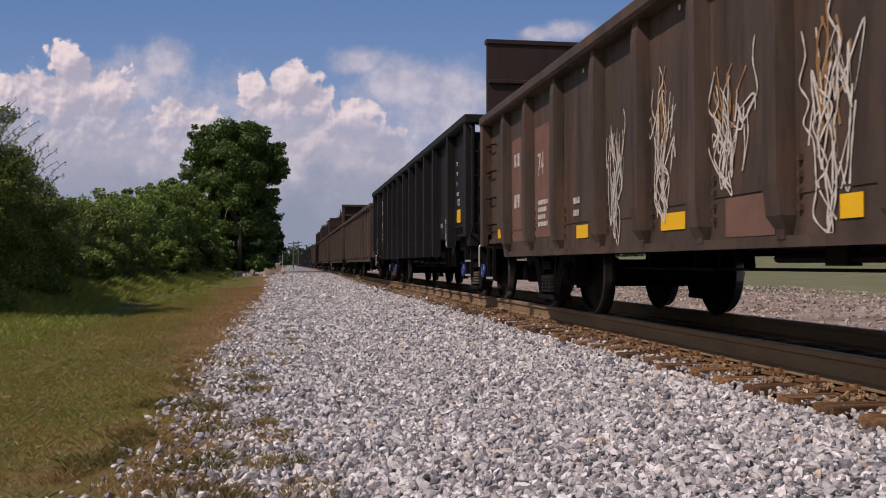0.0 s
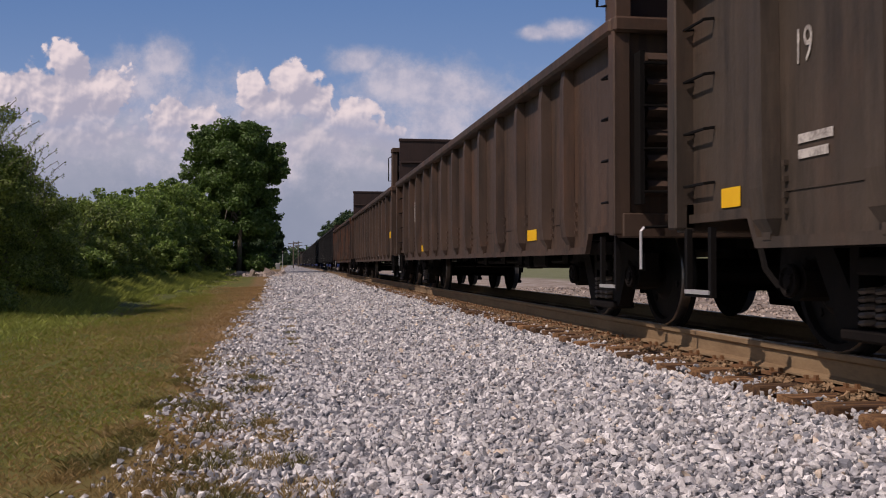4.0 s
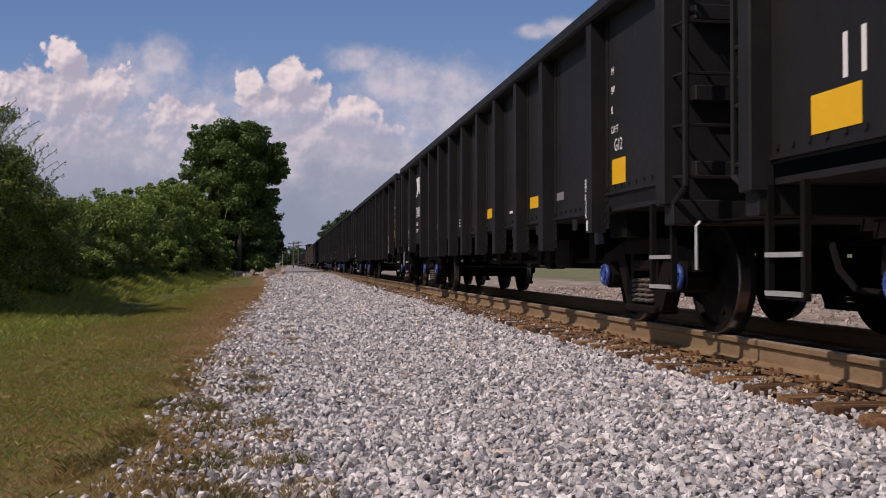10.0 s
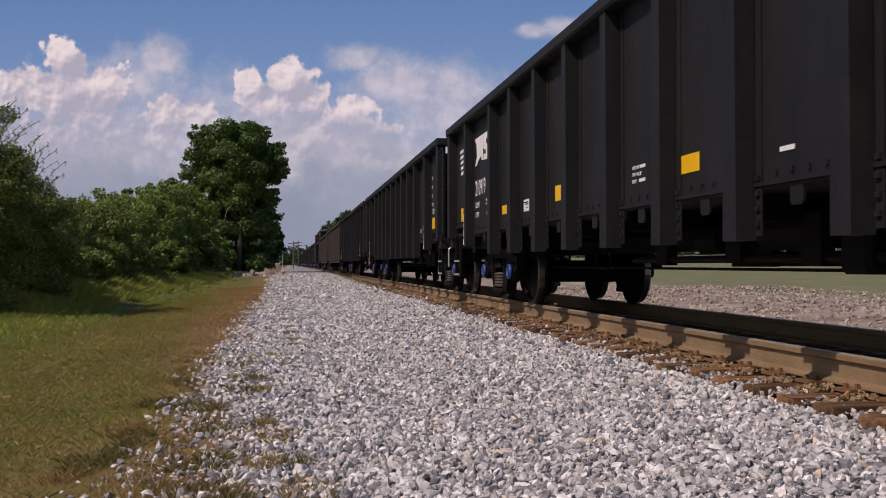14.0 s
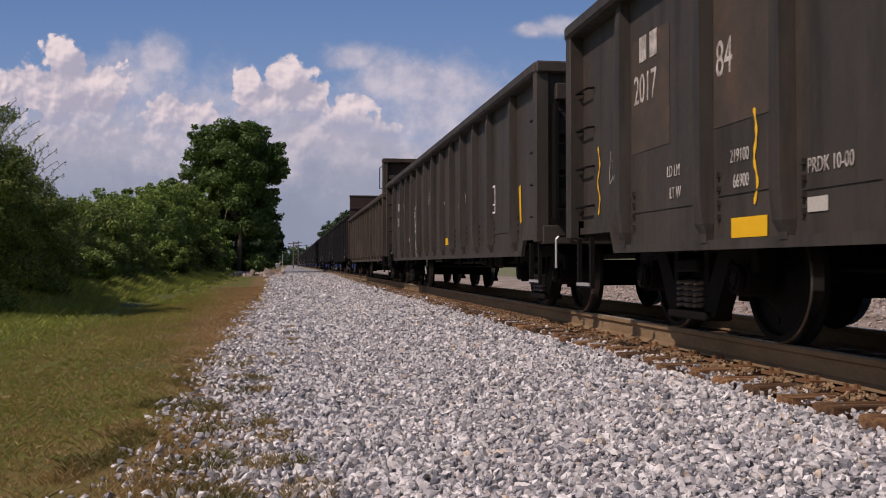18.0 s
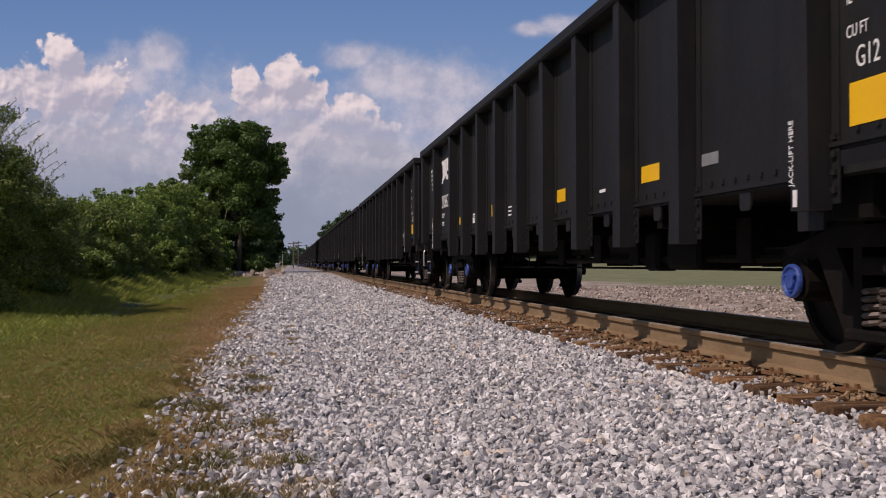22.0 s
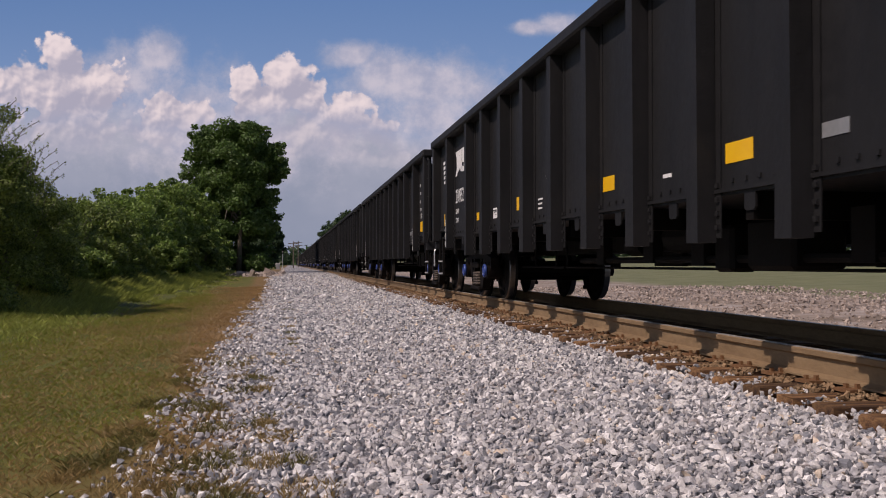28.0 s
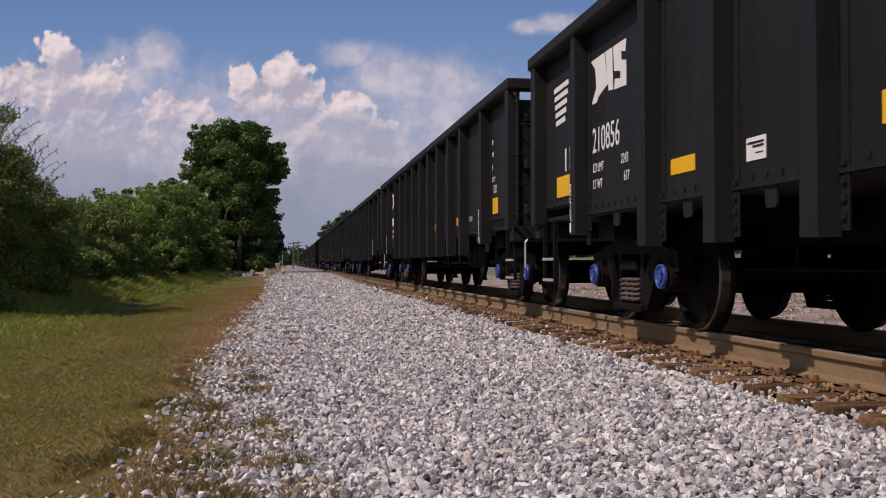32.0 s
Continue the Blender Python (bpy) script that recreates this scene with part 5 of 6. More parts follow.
# ---------------------------------------------------------------- plants


def leaf_cloud(name, blobs, count, size, material, parent, seed, shell=0.55, label=""):
    """Many small leaf clumps spread through a set of ellipsoids (x, y, z, rx, ry, rz), densest near their skins."""
    rng = np.random.default_rng(seed)
    bl = np.array(blobs, dtype=float)
    vol = (bl[:, 3] * bl[:, 4] * bl[:, 5]) ** (2 / 3)
    pick = rng.choice(len(bl), count, p=vol / vol.sum())
    d = rng.normal(size=(count, 3))
    d /= np.linalg.norm(d, axis=1)[:, None]
    r = shell + (1 - shell) * rng.random(count) ** 0.6
    r *= 1 + 0.16 * rng.normal(size=count) * (rng.random(count) < 0.25)
    c = bl[pick, :3] + d * r[:, None] * bl[pick, 3:]
    a = rng.normal(size=(count, 3)) * 0.8 + d * 1.1 + np.array([0.0, 0.0, 0.45])
    a /= np.linalg.norm(a, axis=1)[:, None]
    t = np.cross(a, rng.normal(size=(count, 3)))
    t /= np.linalg.norm(t, axis=1)[:, None]
    u = np.cross(a, t)
    s = size * (0.6 + 0.8 * rng.random(count))[:, None]
    quad = np.stack([c - t * s, c + u * s * 0.55 + a * s * 0.12, c + t * s, c - u * s * 0.55 + a * s * 0.12], axis=1).reshape(-1, 3)
    faces = [(i, i + 1, i + 2, i + 3) for i in range(0, 4 * count, 4)]
    ob = joined(name, quad.tolist(), faces, material)
    ob.parent = parent
    if label:
        ob["label"] = label
    return ob


def crown_blobs(cx, cy, z0, z1, r, n, seed, profile, small=0.2):
    rnd = random.Random(seed)
    out = []
    for i in range(n):
        h = (i + 0.5) / n
        w = r * profile(h)
        a, q = rnd.random() * 2 * math.pi, rnd.random() ** 0.4 * w * 0.86
        s = r * small * (0.7 + 0.7 * rnd.random())
        out.append((cx + q * math.cos(a), cy + q * math.sin(a), z0 + (z1 - z0) * h, s, s, s * 0.75))
    return out


def tree(name, x, y, h, r, seed, leaves, leaf, material, label, trunk_r=0.3, low=0.15, profile=None, clumps=110, small=0.2, group=""):
    base = lay(max(-60, min(60, x)), y) - 0.05
    thing = tagged(new(name), label, "tree", group)
    rnd = random.Random(seed)
    bm = bmesh.new()
    pts = [Vector((x + 0.12 * rnd.uniform(-1, 1) * i, y, base + h * 0.8 * i / 5)) for i in range(6)]
    for i in range(5):
        rod(bm, pts[i], pts[i + 1], trunk_r * (1 - 0.17 * i), 9, trunk_r * (1 - 0.17 * (i + 1)))
    part("trunk", bm, BARK, thing)
    for k in range(7):
        p = pts[1].lerp(pts[5], rnd.random())
        a = rnd.random() * 6.283
        q = p + Vector((math.cos(a), math.sin(a), 0.6)) * r * (0.4 + 0.35 * rnd.random())
        bm = bmesh.new()
        rod(bm, p, q, trunk_r * 0.3, 6, trunk_r * 0.08)
        part("limb", bm, BARK, thing)
    prof = profile or (lambda t: math.sin(math.pi * (0.15 + 0.78 * t)) ** 0.6)
    blobs = crown_blobs(x, y, base + h * low, base + h * 0.96, r, clumps, seed + 1, prof, small)
    for k in range(clumps // 4):
        # boughs that reach past the round of the crown
        t, a = rnd.random(), rnd.random() * 6.283
        w, s = r * prof(t) * rnd.uniform(0.85, 1.10), r * rnd.uniform(0.08, 0.16)
        blobs.append((x + w * math.cos(a), y + w * math.sin(a), base + h * (low + (0.97 - low) * t), s * 1.2, s * 1.2, s * 0.8))
    leaf_cloud("crown", blobs, leaves, leaf, material, thing, seed + 2, 0.35)
    return thing


# half-widths of the tall tree to each side of its trunk, by height
OAK = ((0.3, 4.2, 2.9), (2.9, 4.9, 3.2), (5.6, 5.7, 3.3), (7.7, 6.2, 3.5), (9.3, 5.5, 4.3), (10.8, 5.1, 4.1), (12.2, 4.3, 3.2), (13.2, 3.4, 2.0), (13.9, 1.2, 0.9))


def oak_side(z, side):
    for a, b in zip(OAK, OAK[1:]):
        if z <= b[0]:
            t = max(0.0, (z - a[0]) / (b[0] - a[0]))
            return a[side] + (b[side] - a[side]) * t
    return 0.6


def tall_tree(x, y, leaves, seed):
    """A lopsided full crown, round masses of leaves hung on many limbs, ragged where it stands free."""
    rnd = random.Random(seed)
    base = lay(x, y) - 0.05
    thing = tagged(new("tree"), "tall full green tree with a dense lopsided dark crown", "tree")
    bm = bmesh.new()
    pts = [Vector((x + 0.10 * rnd.uniform(-1, 1) * i, y - 0.2 * i, base + 11.5 * i / 6)) for i in range(7)]
    for i in range(6):
        rod(bm, pts[i], pts[i + 1], 0.27 * (1 - 0.14 * i), 9, 0.27 * (1 - 0.14 * (i + 1)))
    part("trunk", bm, BARK, thing, "pale grey bare trunk")
    blobs = []
    while len(blobs) < 300:
        z = 0.6 + 12.7 * rnd.random()
        w = rnd.uniform(-1, 1)
        wide = oak_side(z, 2 if w > 0 else 1)
        deep = rnd.uniform(-1, 1)
        if w * w + deep * deep > 1 or w * w + deep * deep < 0.12:
            continue
        if z < 3.6 and -1.3 < w * wide < 1.8 and deep < 0.2:
            continue
        q = rnd.uniform(0.6, 1.25)
        wide -= 0.75 * q
        blobs.append((x + w * wide, y + deep * 4.6, base + z - 0.25 * q, q, q, q * 0.72))
    for k in range(70):
        # small boughs past the round of the crown
        z = 1.5 + 12.0 * rnd.random() ** 0.7
        side = rnd.choice((1, 2, 2))
        q = rnd.uniform(0.25, 0.5)
        w = (oak_side(z, side) - 0.1) * (1 if side == 2 else -1)
        blobs.append((x + w + rnd.uniform(-0.5, 0.25) * (1 if side == 2 else -1), y + rnd.uniform(-2.5, 2.5), base + z, q * 1.2, q * 1.2, q * 0.8))
    for k in range(16):
        b = rnd.choice(blobs)
        p = pts[2].lerp(pts[6], rnd.random())
        bm = bmesh.new()
        rod(bm, p, (b[0], b[1], b[2]), 0.09, 6, 0.02)
        part("limb", bm, BARK, thing)
    leaf_cloud("crown", blobs, leaves, 0.145, LEAF_TREE, thing, seed + 2, 0.35)
    return thing


tall_tree(-4.55, 90, 110000, 5)


def bush(x, y, h, r, seed, leaves, leaf, material, label, shoots=0):
    """A heap of leafy masses on a few stems; shoots are thin arching twigs that stand out of its top."""
    base = lay(x, y)
    thing = tagged(new("bush"), label, "bush", "hedgerow bushes")
    rnd = random.Random(seed)
    for k in range(4):
        a = rnd.random() * 6.283
        bm = bmesh.new()
        rod(bm, (x, y, base - 0.05), (x + math.cos(a) * r * 0.5, y + math.sin(a) * r * 0.5, base + h * 0.6), 0.05, 5, 0.015)
        part("stem", bm, BARK, thing)
    blobs = crown_blobs(x, y, base + 0.05, base + h * 0.88, r, 46, seed, lambda t: math.sqrt(max(0.06, 1 - t * t * 0.85)), 0.23)
    for k in range(14):
        # single sprays that break the outline
        a, t = rnd.random() * 6.283, rnd.uniform(0.3, 1.0)
        q, s = r * math.sqrt(max(0.05, 1 - t * t * 0.85)) * rnd.uniform(0.85, 1.1), r * rnd.uniform(0.06, 0.13)
        blobs.append((x + q * math.cos(a), y + q * math.sin(a), base + h * t, s * 1.3, s * 1.3, s))
    leaf_cloud("crown", blobs, leaves, leaf, material, thing, seed + 7, 0.45)
    if shoots:
        bm = bmesh.new()
        sprays = []
        for k in range(shoots):
            a, q = rnd.random() * 6.283, rnd.random() ** 0.5 * r * 0.9
            p = Vector((x + q * math.cos(a), y + q * math.sin(a), base + h * (0.80 - 0.35 * (q / r) ** 2)))
            way = Vector((rnd.uniform(-0.1, 0.75), rnd.uniform(-0.4, 0.4), 1.0)).normalized()
            long, pts = rnd.uniform(0.45, 1.1), []
            for j in range(6):
                pts.append(p.copy())
                sprays.append((p.x, p.y, p.z, 0.09 - 0.012 * j, 0.09 - 0.012 * j, 0.10))
                p = p + way * long / 5
                way = (way + Vector((0.09, 0, -0.05))).normalized()
            tube(bm, pts, 0.006, 4)
        part("twigs", bm, BARK, thing)
        tagged(leaf_cloud("spray", sprays, shoots * 110, leaf * 0.6, material, thing, seed + 9, 0.1), kind="stuff")
    return thing


rnd = random.Random(77)
HEDGE_TOP = ((28, 2.2), (35, 2.5), (40, 3.0), (50, 3.8), (60, 5.2), (70, 6.2), (84, 6.5))


def hedge_height(y):
    for a, b in zip(HEDGE_TOP, HEDGE_TOP[1:]):
        if y <= b[0]:
            return a[1] + (b[1] - a[1]) * max(0.0, (y - a[0]) / (b[0] - a[0]))
    return HEDGE_TOP[-1][1]


bush(-7.1, 21.5, 4.8, 2.0, 101, 52000, 0.036, LEAF_NEAR, "tall dark green thicket bush with a ragged twiggy top", 60)
bush(-6.5, 24.2, 3.2, 1.5, 103, 30000, 0.036, LEAF_NEAR, "dark green thicket bush with a ragged twiggy top", 26)
bush(-9.5, 19.0, 4.8, 2.4, 104, 16000, 0.045, LEAF_NEAR, "tall dark green thicket bush behind the verge", 16)
bush(-6.6, 26.6, 1.9, 1.3, 105, 16000, 0.038, LEAF_NEAR, "dark green bush in the thicket by the verge", 8)
at = 28.5
i = 0
while at < 76:
    near = at < 40
    bush(-8.3 + 0.9 * smooth(50, 85, at) + rnd.uniform(-0.5, 0.5), at, hedge_height(at) + rnd.uniform(-0.35, 0.4) - 0.1, 1.7 + 0.014 * at + rnd.uniform(-0.3, 0.4), 110 + i,
         19000 if near else 14000, 0.028 + 0.0011 * at, LEAF_NEAR if near else LEAF_HEDGE,
         "dense green hedgerow bush beside the verge" if at > 40 else "dark green bush in the thicket by the verge", 8 if near else 0)
    at += 2.0 + 0.03 * (at - 26)
    i += 1
for k, (x, at, h) in enumerate(((-6.2, 30.0, 1.0), (-6.5, 35.0, 1.3), (-6.3, 42.0, 1.2), (-5.9, 48.0, 1.6), (-6.0, 55.0, 1.7), (-5.6, 62.0, 2.2), (-5.7, 68.0, 2.6))):
    bush(x, at, h, 0.85 + 0.010 * at, 160 + k, 9000, 0.026 + 0.0011 * at, LEAF_NEAR if k % 3 else LEAF_HEDGE, "low leafy bush at the foot of the hedge")

# far trees along both sides of the line
for i, (x, y, h, r) in enumerate(((-3.2, 150, 7.0, 2.6), (-6.5, 175, 9.0, 3.4), (11.5, 190, 10.5, 4.0), (13.5, 215, 13.0, 4.6), (12.5, 250, 13.0, 4.6), (15.5, 300, 15.0, 5.5),
                                  (14.0, 350, 15.0, 5.5), (-9.0, 230, 12.0, 5.0), (-8.0, 300, 11.0, 5.0))):
    tree("tree", x, y, h, r, 400 + i, 5000, 0.34, LEAF_FAR, "distant green tree beside the line", 0.25, 0.08, None, 40, 0.26, "trees along the line")


def far_woods():
    rnd = random.Random(8)
    blobs = []
    for i in range(150):
        a = -0.75 + 1.5 * i / 150
        d = 620 + rnd.uniform(-40, 60)
        h = 9 + rnd.uniform(-2, 4)
        blobs.append((d * math.sin(a), d * math.cos(a), 2.0, 9, 9, h))
    ob = leaf_cloud("woods", blobs, 26000, 2.2, LEAF_FAR, None, 90, 0.3)
    tagged(ob, "hazy line of distant green woods", "woods", kind="stuff")


far_woods()


def pole(x, y, h, arms):
    thing = tagged(new("utility_pole"), "distant dark wooden utility pole with crossarms", "pole", "poles by the crossing")
    b = lay(x, y)
    bm = bmesh.new()
    rod(bm, (x, y, b - 0.2), (x, y, b + h), 0.13, 8, 0.09)
    part("post", bm, BARK, thing)
    for k in range(arms):
        part("crossarm", bits((x - 1.0, x + 1.0, y - 0.06, y + 0.06, b + h - 0.5 - 0.7 * k, b + h - 0.36 - 0.7 * k)), BARK, thing)


pole(0.8, 190, 5.2, 2)
pole(2.2, 240, 6.5, 2)


def crossing_signal(x, y):
    thing = tagged(new("crossing_signal"), "pale crossing signal mast beside the line", "signal")
    b = lay(x, y)
    bm = bmesh.new()
    rod(bm, (x, y, b - 0.1), (x, y, b + 2.7), 0.05, 8)
    part("mast", bm, GALV, thing)
    part("base", bits((x - 0.2, x + 0.2, y - 0.2, y + 0.2, b - 0.05, b + 0.25), bevel=0.02), CREAM, thing)
    for s in (-1, 1):
        bm = bmesh.new()
        rod(bm, (x + s * 0.04, y - 0.1, b + 2.45 + s * 0.18), (x + s * 0.04, y + 0.05, b + 2.45 + s * 0.18), 0.12, 12)
        part("lamp_hood", bm, DARK_IRON, thing)


crossing_signal(-0.9, 135)
cab = tagged(new("equipment_cabinet"), "small pale metal equipment cabinet by the crossing", "cabinet")
part("housing", bits((-1.9, -1.3, 137, 137.6, lay(-1.6, 137.5) - 0.05, lay(-1.6, 137.5) + 0.9), bevel=0.03), CREAM, cab)
part("cabinet_door", bits((-1.84, -1.36, 136.985, 136.998, lay(-1.6, 137.5) + 0.1, lay(-1.6, 137.5) + 0.8)), GALV, cab)

# ---------------------------------------------------------------- loose stone and grass


def fast_mesh(name, verts, faces, material):
    """A mesh from numpy arrays; every face has the same number of corners."""
    me = bpy.data.meshes.new(name)
    n, k = faces.shape
    me.vertices.add(len(verts))
    me.vertices.foreach_set("co", verts.astype(np.float32).ravel())
    me.loops.add(n * k)
    me.loops.foreach_set("vertex_index", faces.astype(np.int32).ravel())
    me.polygons.add(n)
    me.polygons.foreach_set("loop_start", np.arange(0, n * k, k, dtype=np.int32))
    me.update(calc_edges=True)
    me.shade_flat()
    me.materials.append(material)
    return new(name, me)


PHI = (1 + 5 ** 0.5) / 2
ICO = np.array([(-1, PHI, 0), (1, PHI, 0), (-1, -PHI, 0), (1, -PHI, 0), (0, -1, PHI), (0, 1, PHI), (0, -1, -PHI), (0, 1, -PHI),
                (PHI, 0, -1), (PHI, 0, 1), (-PHI, 0, -1), (-PHI, 0, 1)]) / 1.9
ICO_F = np.array([(0, 11, 5), (0, 5, 1), (0, 1, 7), (0, 7, 10), (0, 10, 11), (1, 5, 9), (5, 11, 4), (11, 10, 2), (10, 7, 6), (7, 1, 8),
                  (3, 9, 4), (3, 4, 2), (3, 2, 6), (3, 6, 8), (3, 8, 9), (4, 9, 5), (2, 4, 11), (6, 2, 10), (8, 6, 7), (9, 8, 1)])
OCT = np.array([(1, 0, 0), (-1, 0, 0), (0, 1, 0), (0, -1, 0), (0, 0, 1), (0, 0, -1)], dtype=float)
OCT_F = np.array([(0, 2, 4), (2, 1, 4), (1, 3, 4), (3, 0, 4), (2, 0, 5), (1, 2, 5), (3, 1, 5), (0, 3, 5)])


CUBE = np.array([(x, y, z) for x in (-1, 1) for y in (-1, 1) for z in (-1, 1)], dtype=float) * 0.62
CUBE_F = np.array([(0, 1, 3), (0, 3, 2), (4, 6, 7), (4, 7, 5), (0, 4, 5), (0, 5, 1), (2, 3, 7), (2, 7, 6), (0, 2, 6), (0, 6, 4), (1, 5, 7), (1, 7, 3)])


def stones(rng, px, py, pz, size, base, faces, crush=0.22):
    """Angular stones: each a crushed solid with its own proportions and turn."""
    n, k = len(px), len(base)
    v = np.repeat(base[None], n, 0) * (1 + crush * rng.normal(size=(n, k, 1))) + 0.15 * rng.normal(size=(n, k, 3))
    v *= (size[:, None] * np.stack([0.85 + 0.65 * rng.random(n), 0.65 + 0.4 * rng.random(n), 0.55 + 0.35 * rng.random(n)], 1))[:, None, :]
    q = rng.normal(size=(n, 4)) * np.array([1.0, 0.55, 0.55, 1.0])
    q /= np.linalg.norm(q, axis=1)[:, None]
    w, x, y, z = q.T
    rot = np.stack([1 - 2 * (y * y + z * z), 2 * (x * y - z * w), 2 * (x * z + y * w), 2 * (x * y + z * w), 1 - 2 * (x * x + z * z), 2 * (y * z - x * w),
                    2 * (x * z - y * w), 2 * (y * z + x * w), 1 - 2 * (x * x + y * y)], 1).reshape(n, 3, 3)
    v = np.einsum("nij,nkj->nki", rot, v) + np.stack([px, py, pz], 1)[:, None, :]
    f = faces[None] + (np.arange(n) * k)[:, None, None]
    return v.reshape(-1, 3), f.reshape(-1, 3)


def lays(px, py):
    return np.array([lay(a, b) for a, b in zip(px, py)])


def verge_edge(y):
    """x of the line between ballast and grass."""
    return -0.78 + 0.05 * smooth(6.4, 3.9, y) - 0.45 * smooth(25, 80, y)


def ballast():
    rng = np.random.default_rng(12)
    vs, fs, at = [], [], 0
    stained, stained_f, sat = [], [], 0
    for y0, y1, per, size, base, faces in ((2.6, 7.2, 1750, 0.0186, ICO, ICO_F), (7.2, 13, 1450, 0.0215, CUBE, CUBE_F), (13, 28, 640, 0.028, CUBE, CUBE_F), (28, 74, 120, 0.050, OCT, OCT_F)):
        x0, x1 = -1.9, 3.9 if y0 < 20 else 3.6
        n = int((x1 - x0) * (y1 - y0) * per)
        px, py = x0 + (x1 - x0) * rng.random(n), y0 + (y1 - y0) * rng.random(n)
        edge = np.array([verge_edge(b) + 0.30 * noise.noise((a * 1.1, b * 0.9, 5)) + 0.12 * noise.noise((a * 4.1, b * 3.9, 15)) for a, b in zip(px, py)])
        # close by, soil and tufts show between thinly strewn stones
        wide = 0.6 + 0.6 * np.clip((11 - py) / 4, 0, 1)
        keep = rng.random(n) < np.clip((px - edge + 0.26) / wide, 0, 1) ** 1.3
        seen = px < 0.36 * py + 1.9          # loose stone lies only where the bank is open
        # keep the rails and most of the tops of the ties clear
        rail = (np.abs(np.abs(px - TRACK_X) - GAUGE) < 0.12)
        along = np.abs(((py - 5.33) / TIE_STEP + 0.5) % 1.0 - 0.5) * TIE_STEP
        by_tie = np.abs(px - TRACK_X) < 1.27
        on_tie = by_tie & (along < 0.115) & (rng.random(n) < 0.97)
        keep &= seen & ~rail & ~on_tie
        px, py, by_tie, along = px[keep], py[keep], by_tie[keep], along[keep]
        n = len(px)
        s = size * (0.55 + 0.95 * rng.random(n) ** 1.8) * np.where(by_tie, 0.75, 1.0)
        pz = lays(px, py) + s * 0.1 + 0.036 * rng.random(n) - 0.014
        pz = np.where(by_tie, -0.248 + 0.022 * rng.random(n) + 0.035 * (along < 0.1), pz)
        pz = np.where(by_tie, pz + 0.040 * np.clip((px - (TRACK_X - GAUGE - 0.42)) / 0.28, 0, 1) * (along > 0.1), pz)
        near = px > TRACK_X - 1.27 + 0.25 * rng.random(n)
        for dirty in (False, True):
            k = near == dirty
            v, f = stones(rng, px[k], py[k], pz[k], s[k], base, faces, 0.24)
            if dirty:
                stained.append(v), stained_f.append(f + sat)
                sat += len(v)
            else:
                vs.append(v), fs.append(f + at)
                at += len(v)
    tagged(fast_mesh("stained_ballast", np.concatenate(stained), np.concatenate(stained_f), RUST_STONE), "rust-stained crushed stone between the crossties", "gravel", kind="stuff")
    return tagged(fast_mesh("ballast", np.concatenate(vs), np.concatenate(fs), STONE), "loose angular grey and white crushed stone ballast", "gravel", kind="stuff")


ballast()


def blades(name, label, count, seed, material, area, height, keep, lean=0.5, width=0.006):
    """Short grass: each blade one leaning sliver."""
    rng = np.random.default_rng(seed)
    x0, x1, y0, y1 = area
    py = y0 + (y1 - y0) * rng.random(count) ** 1.7
    px = x0 + (x1 - x0) * rng.random(count)
    ok = np.array([keep(a, b) for a, b in zip(px, py)])
    px, py = px[ok], py[ok]
    n = len(px)
    pz = lays(px, py) - 0.01
    h = height * (0.5 + rng.random(n)) * (1 + 0.02 * py)
    a = rng.random(n) * 2 * math.pi
    wd = width * (1 + py * 0.06) * (0.6 + 0.8 * rng.random(n))
    root = np.stack([px, py, pz], 1)
    sx = np.stack([np.cos(a), np.sin(a), 0 * a], 1)
    tip = root + np.stack([lean * h * rng.normal(size=n), lean * h * rng.normal(size=n), h], 1)
    mid = (root + tip) / 2 + np.stack([0 * h, 0 * h, 0.15 * h], 1)
    v = np.stack([root - sx * wd[:, None], root + sx * wd[:, None], mid + sx * wd[:, None] * 0.7, tip], 1).reshape(-1, 3)
    f = np.arange(4 * n).reshape(n, 4)
    return tagged(fast_mesh(name, v, f, material), label, "grass", kind="stuff")


def grassy(lo, hi, thick):
    def keep(x, y):
        if x < -0.62 * y - 0.3 or x < -13:
            return False
        d = verge_edge(y) - x - 0.75 * smooth(7, 17, y) * (1 if hi == 0 else 0) + 0.9 * noise.noise((x * 0.7, y * 0.5, 2)) + 0.35 * noise.noise((x * 2.5, y * 2.0, 7))
        return random.random() < thick * smooth(lo, lo + 0.8, d) * (1 - smooth(hi, hi + 2.5, d) if hi else 1)
    return keep


blades("grass", "short olive green mown grass on the verge", 560000, 21, GRASS_BLADE, (-13, 0.5, 3.4, 36), 0.024, grassy(0.05, 0, 0.95), 0.9, 0.0021)
blades("dry_grass", "dry straw-brown grass along the ballast edge", 280000, 22, DRY_BLADE, (-9, 0.9, 3.4, 44), 0.026, grassy(-0.45, 0.9, 0.9), 0.9, 0.0021)
blades("brown_grass", "withered brown stalks scattered through the mown verge", 120000, 27, STRAW_BLADE, (-10, 0.2, 3.4, 26), 0.030,
       lambda x, y: x > -0.62 * y - 0.3 and x < verge_edge(y) + 0.1 and random.random() < 0.15 + 0.85 * smooth(-0.1, 0.45, noise.noise((x * 0.9, y * 0.5, 31))), 0.7, 0.0015)
blades("edge_tufts", "dry and green grass tufts scattered over the ballast edge", 90000, 25, STRAW_BLADE, (-1.8, 0.5, 3.3, 12), 0.035,
       lambda x, y: abs(verge_edge(y) + 0.2 - x) < 0.62 and noise.noise((x * 3.2, y * 1.6, 11)) > 0.24, 0.8, 0.0020)
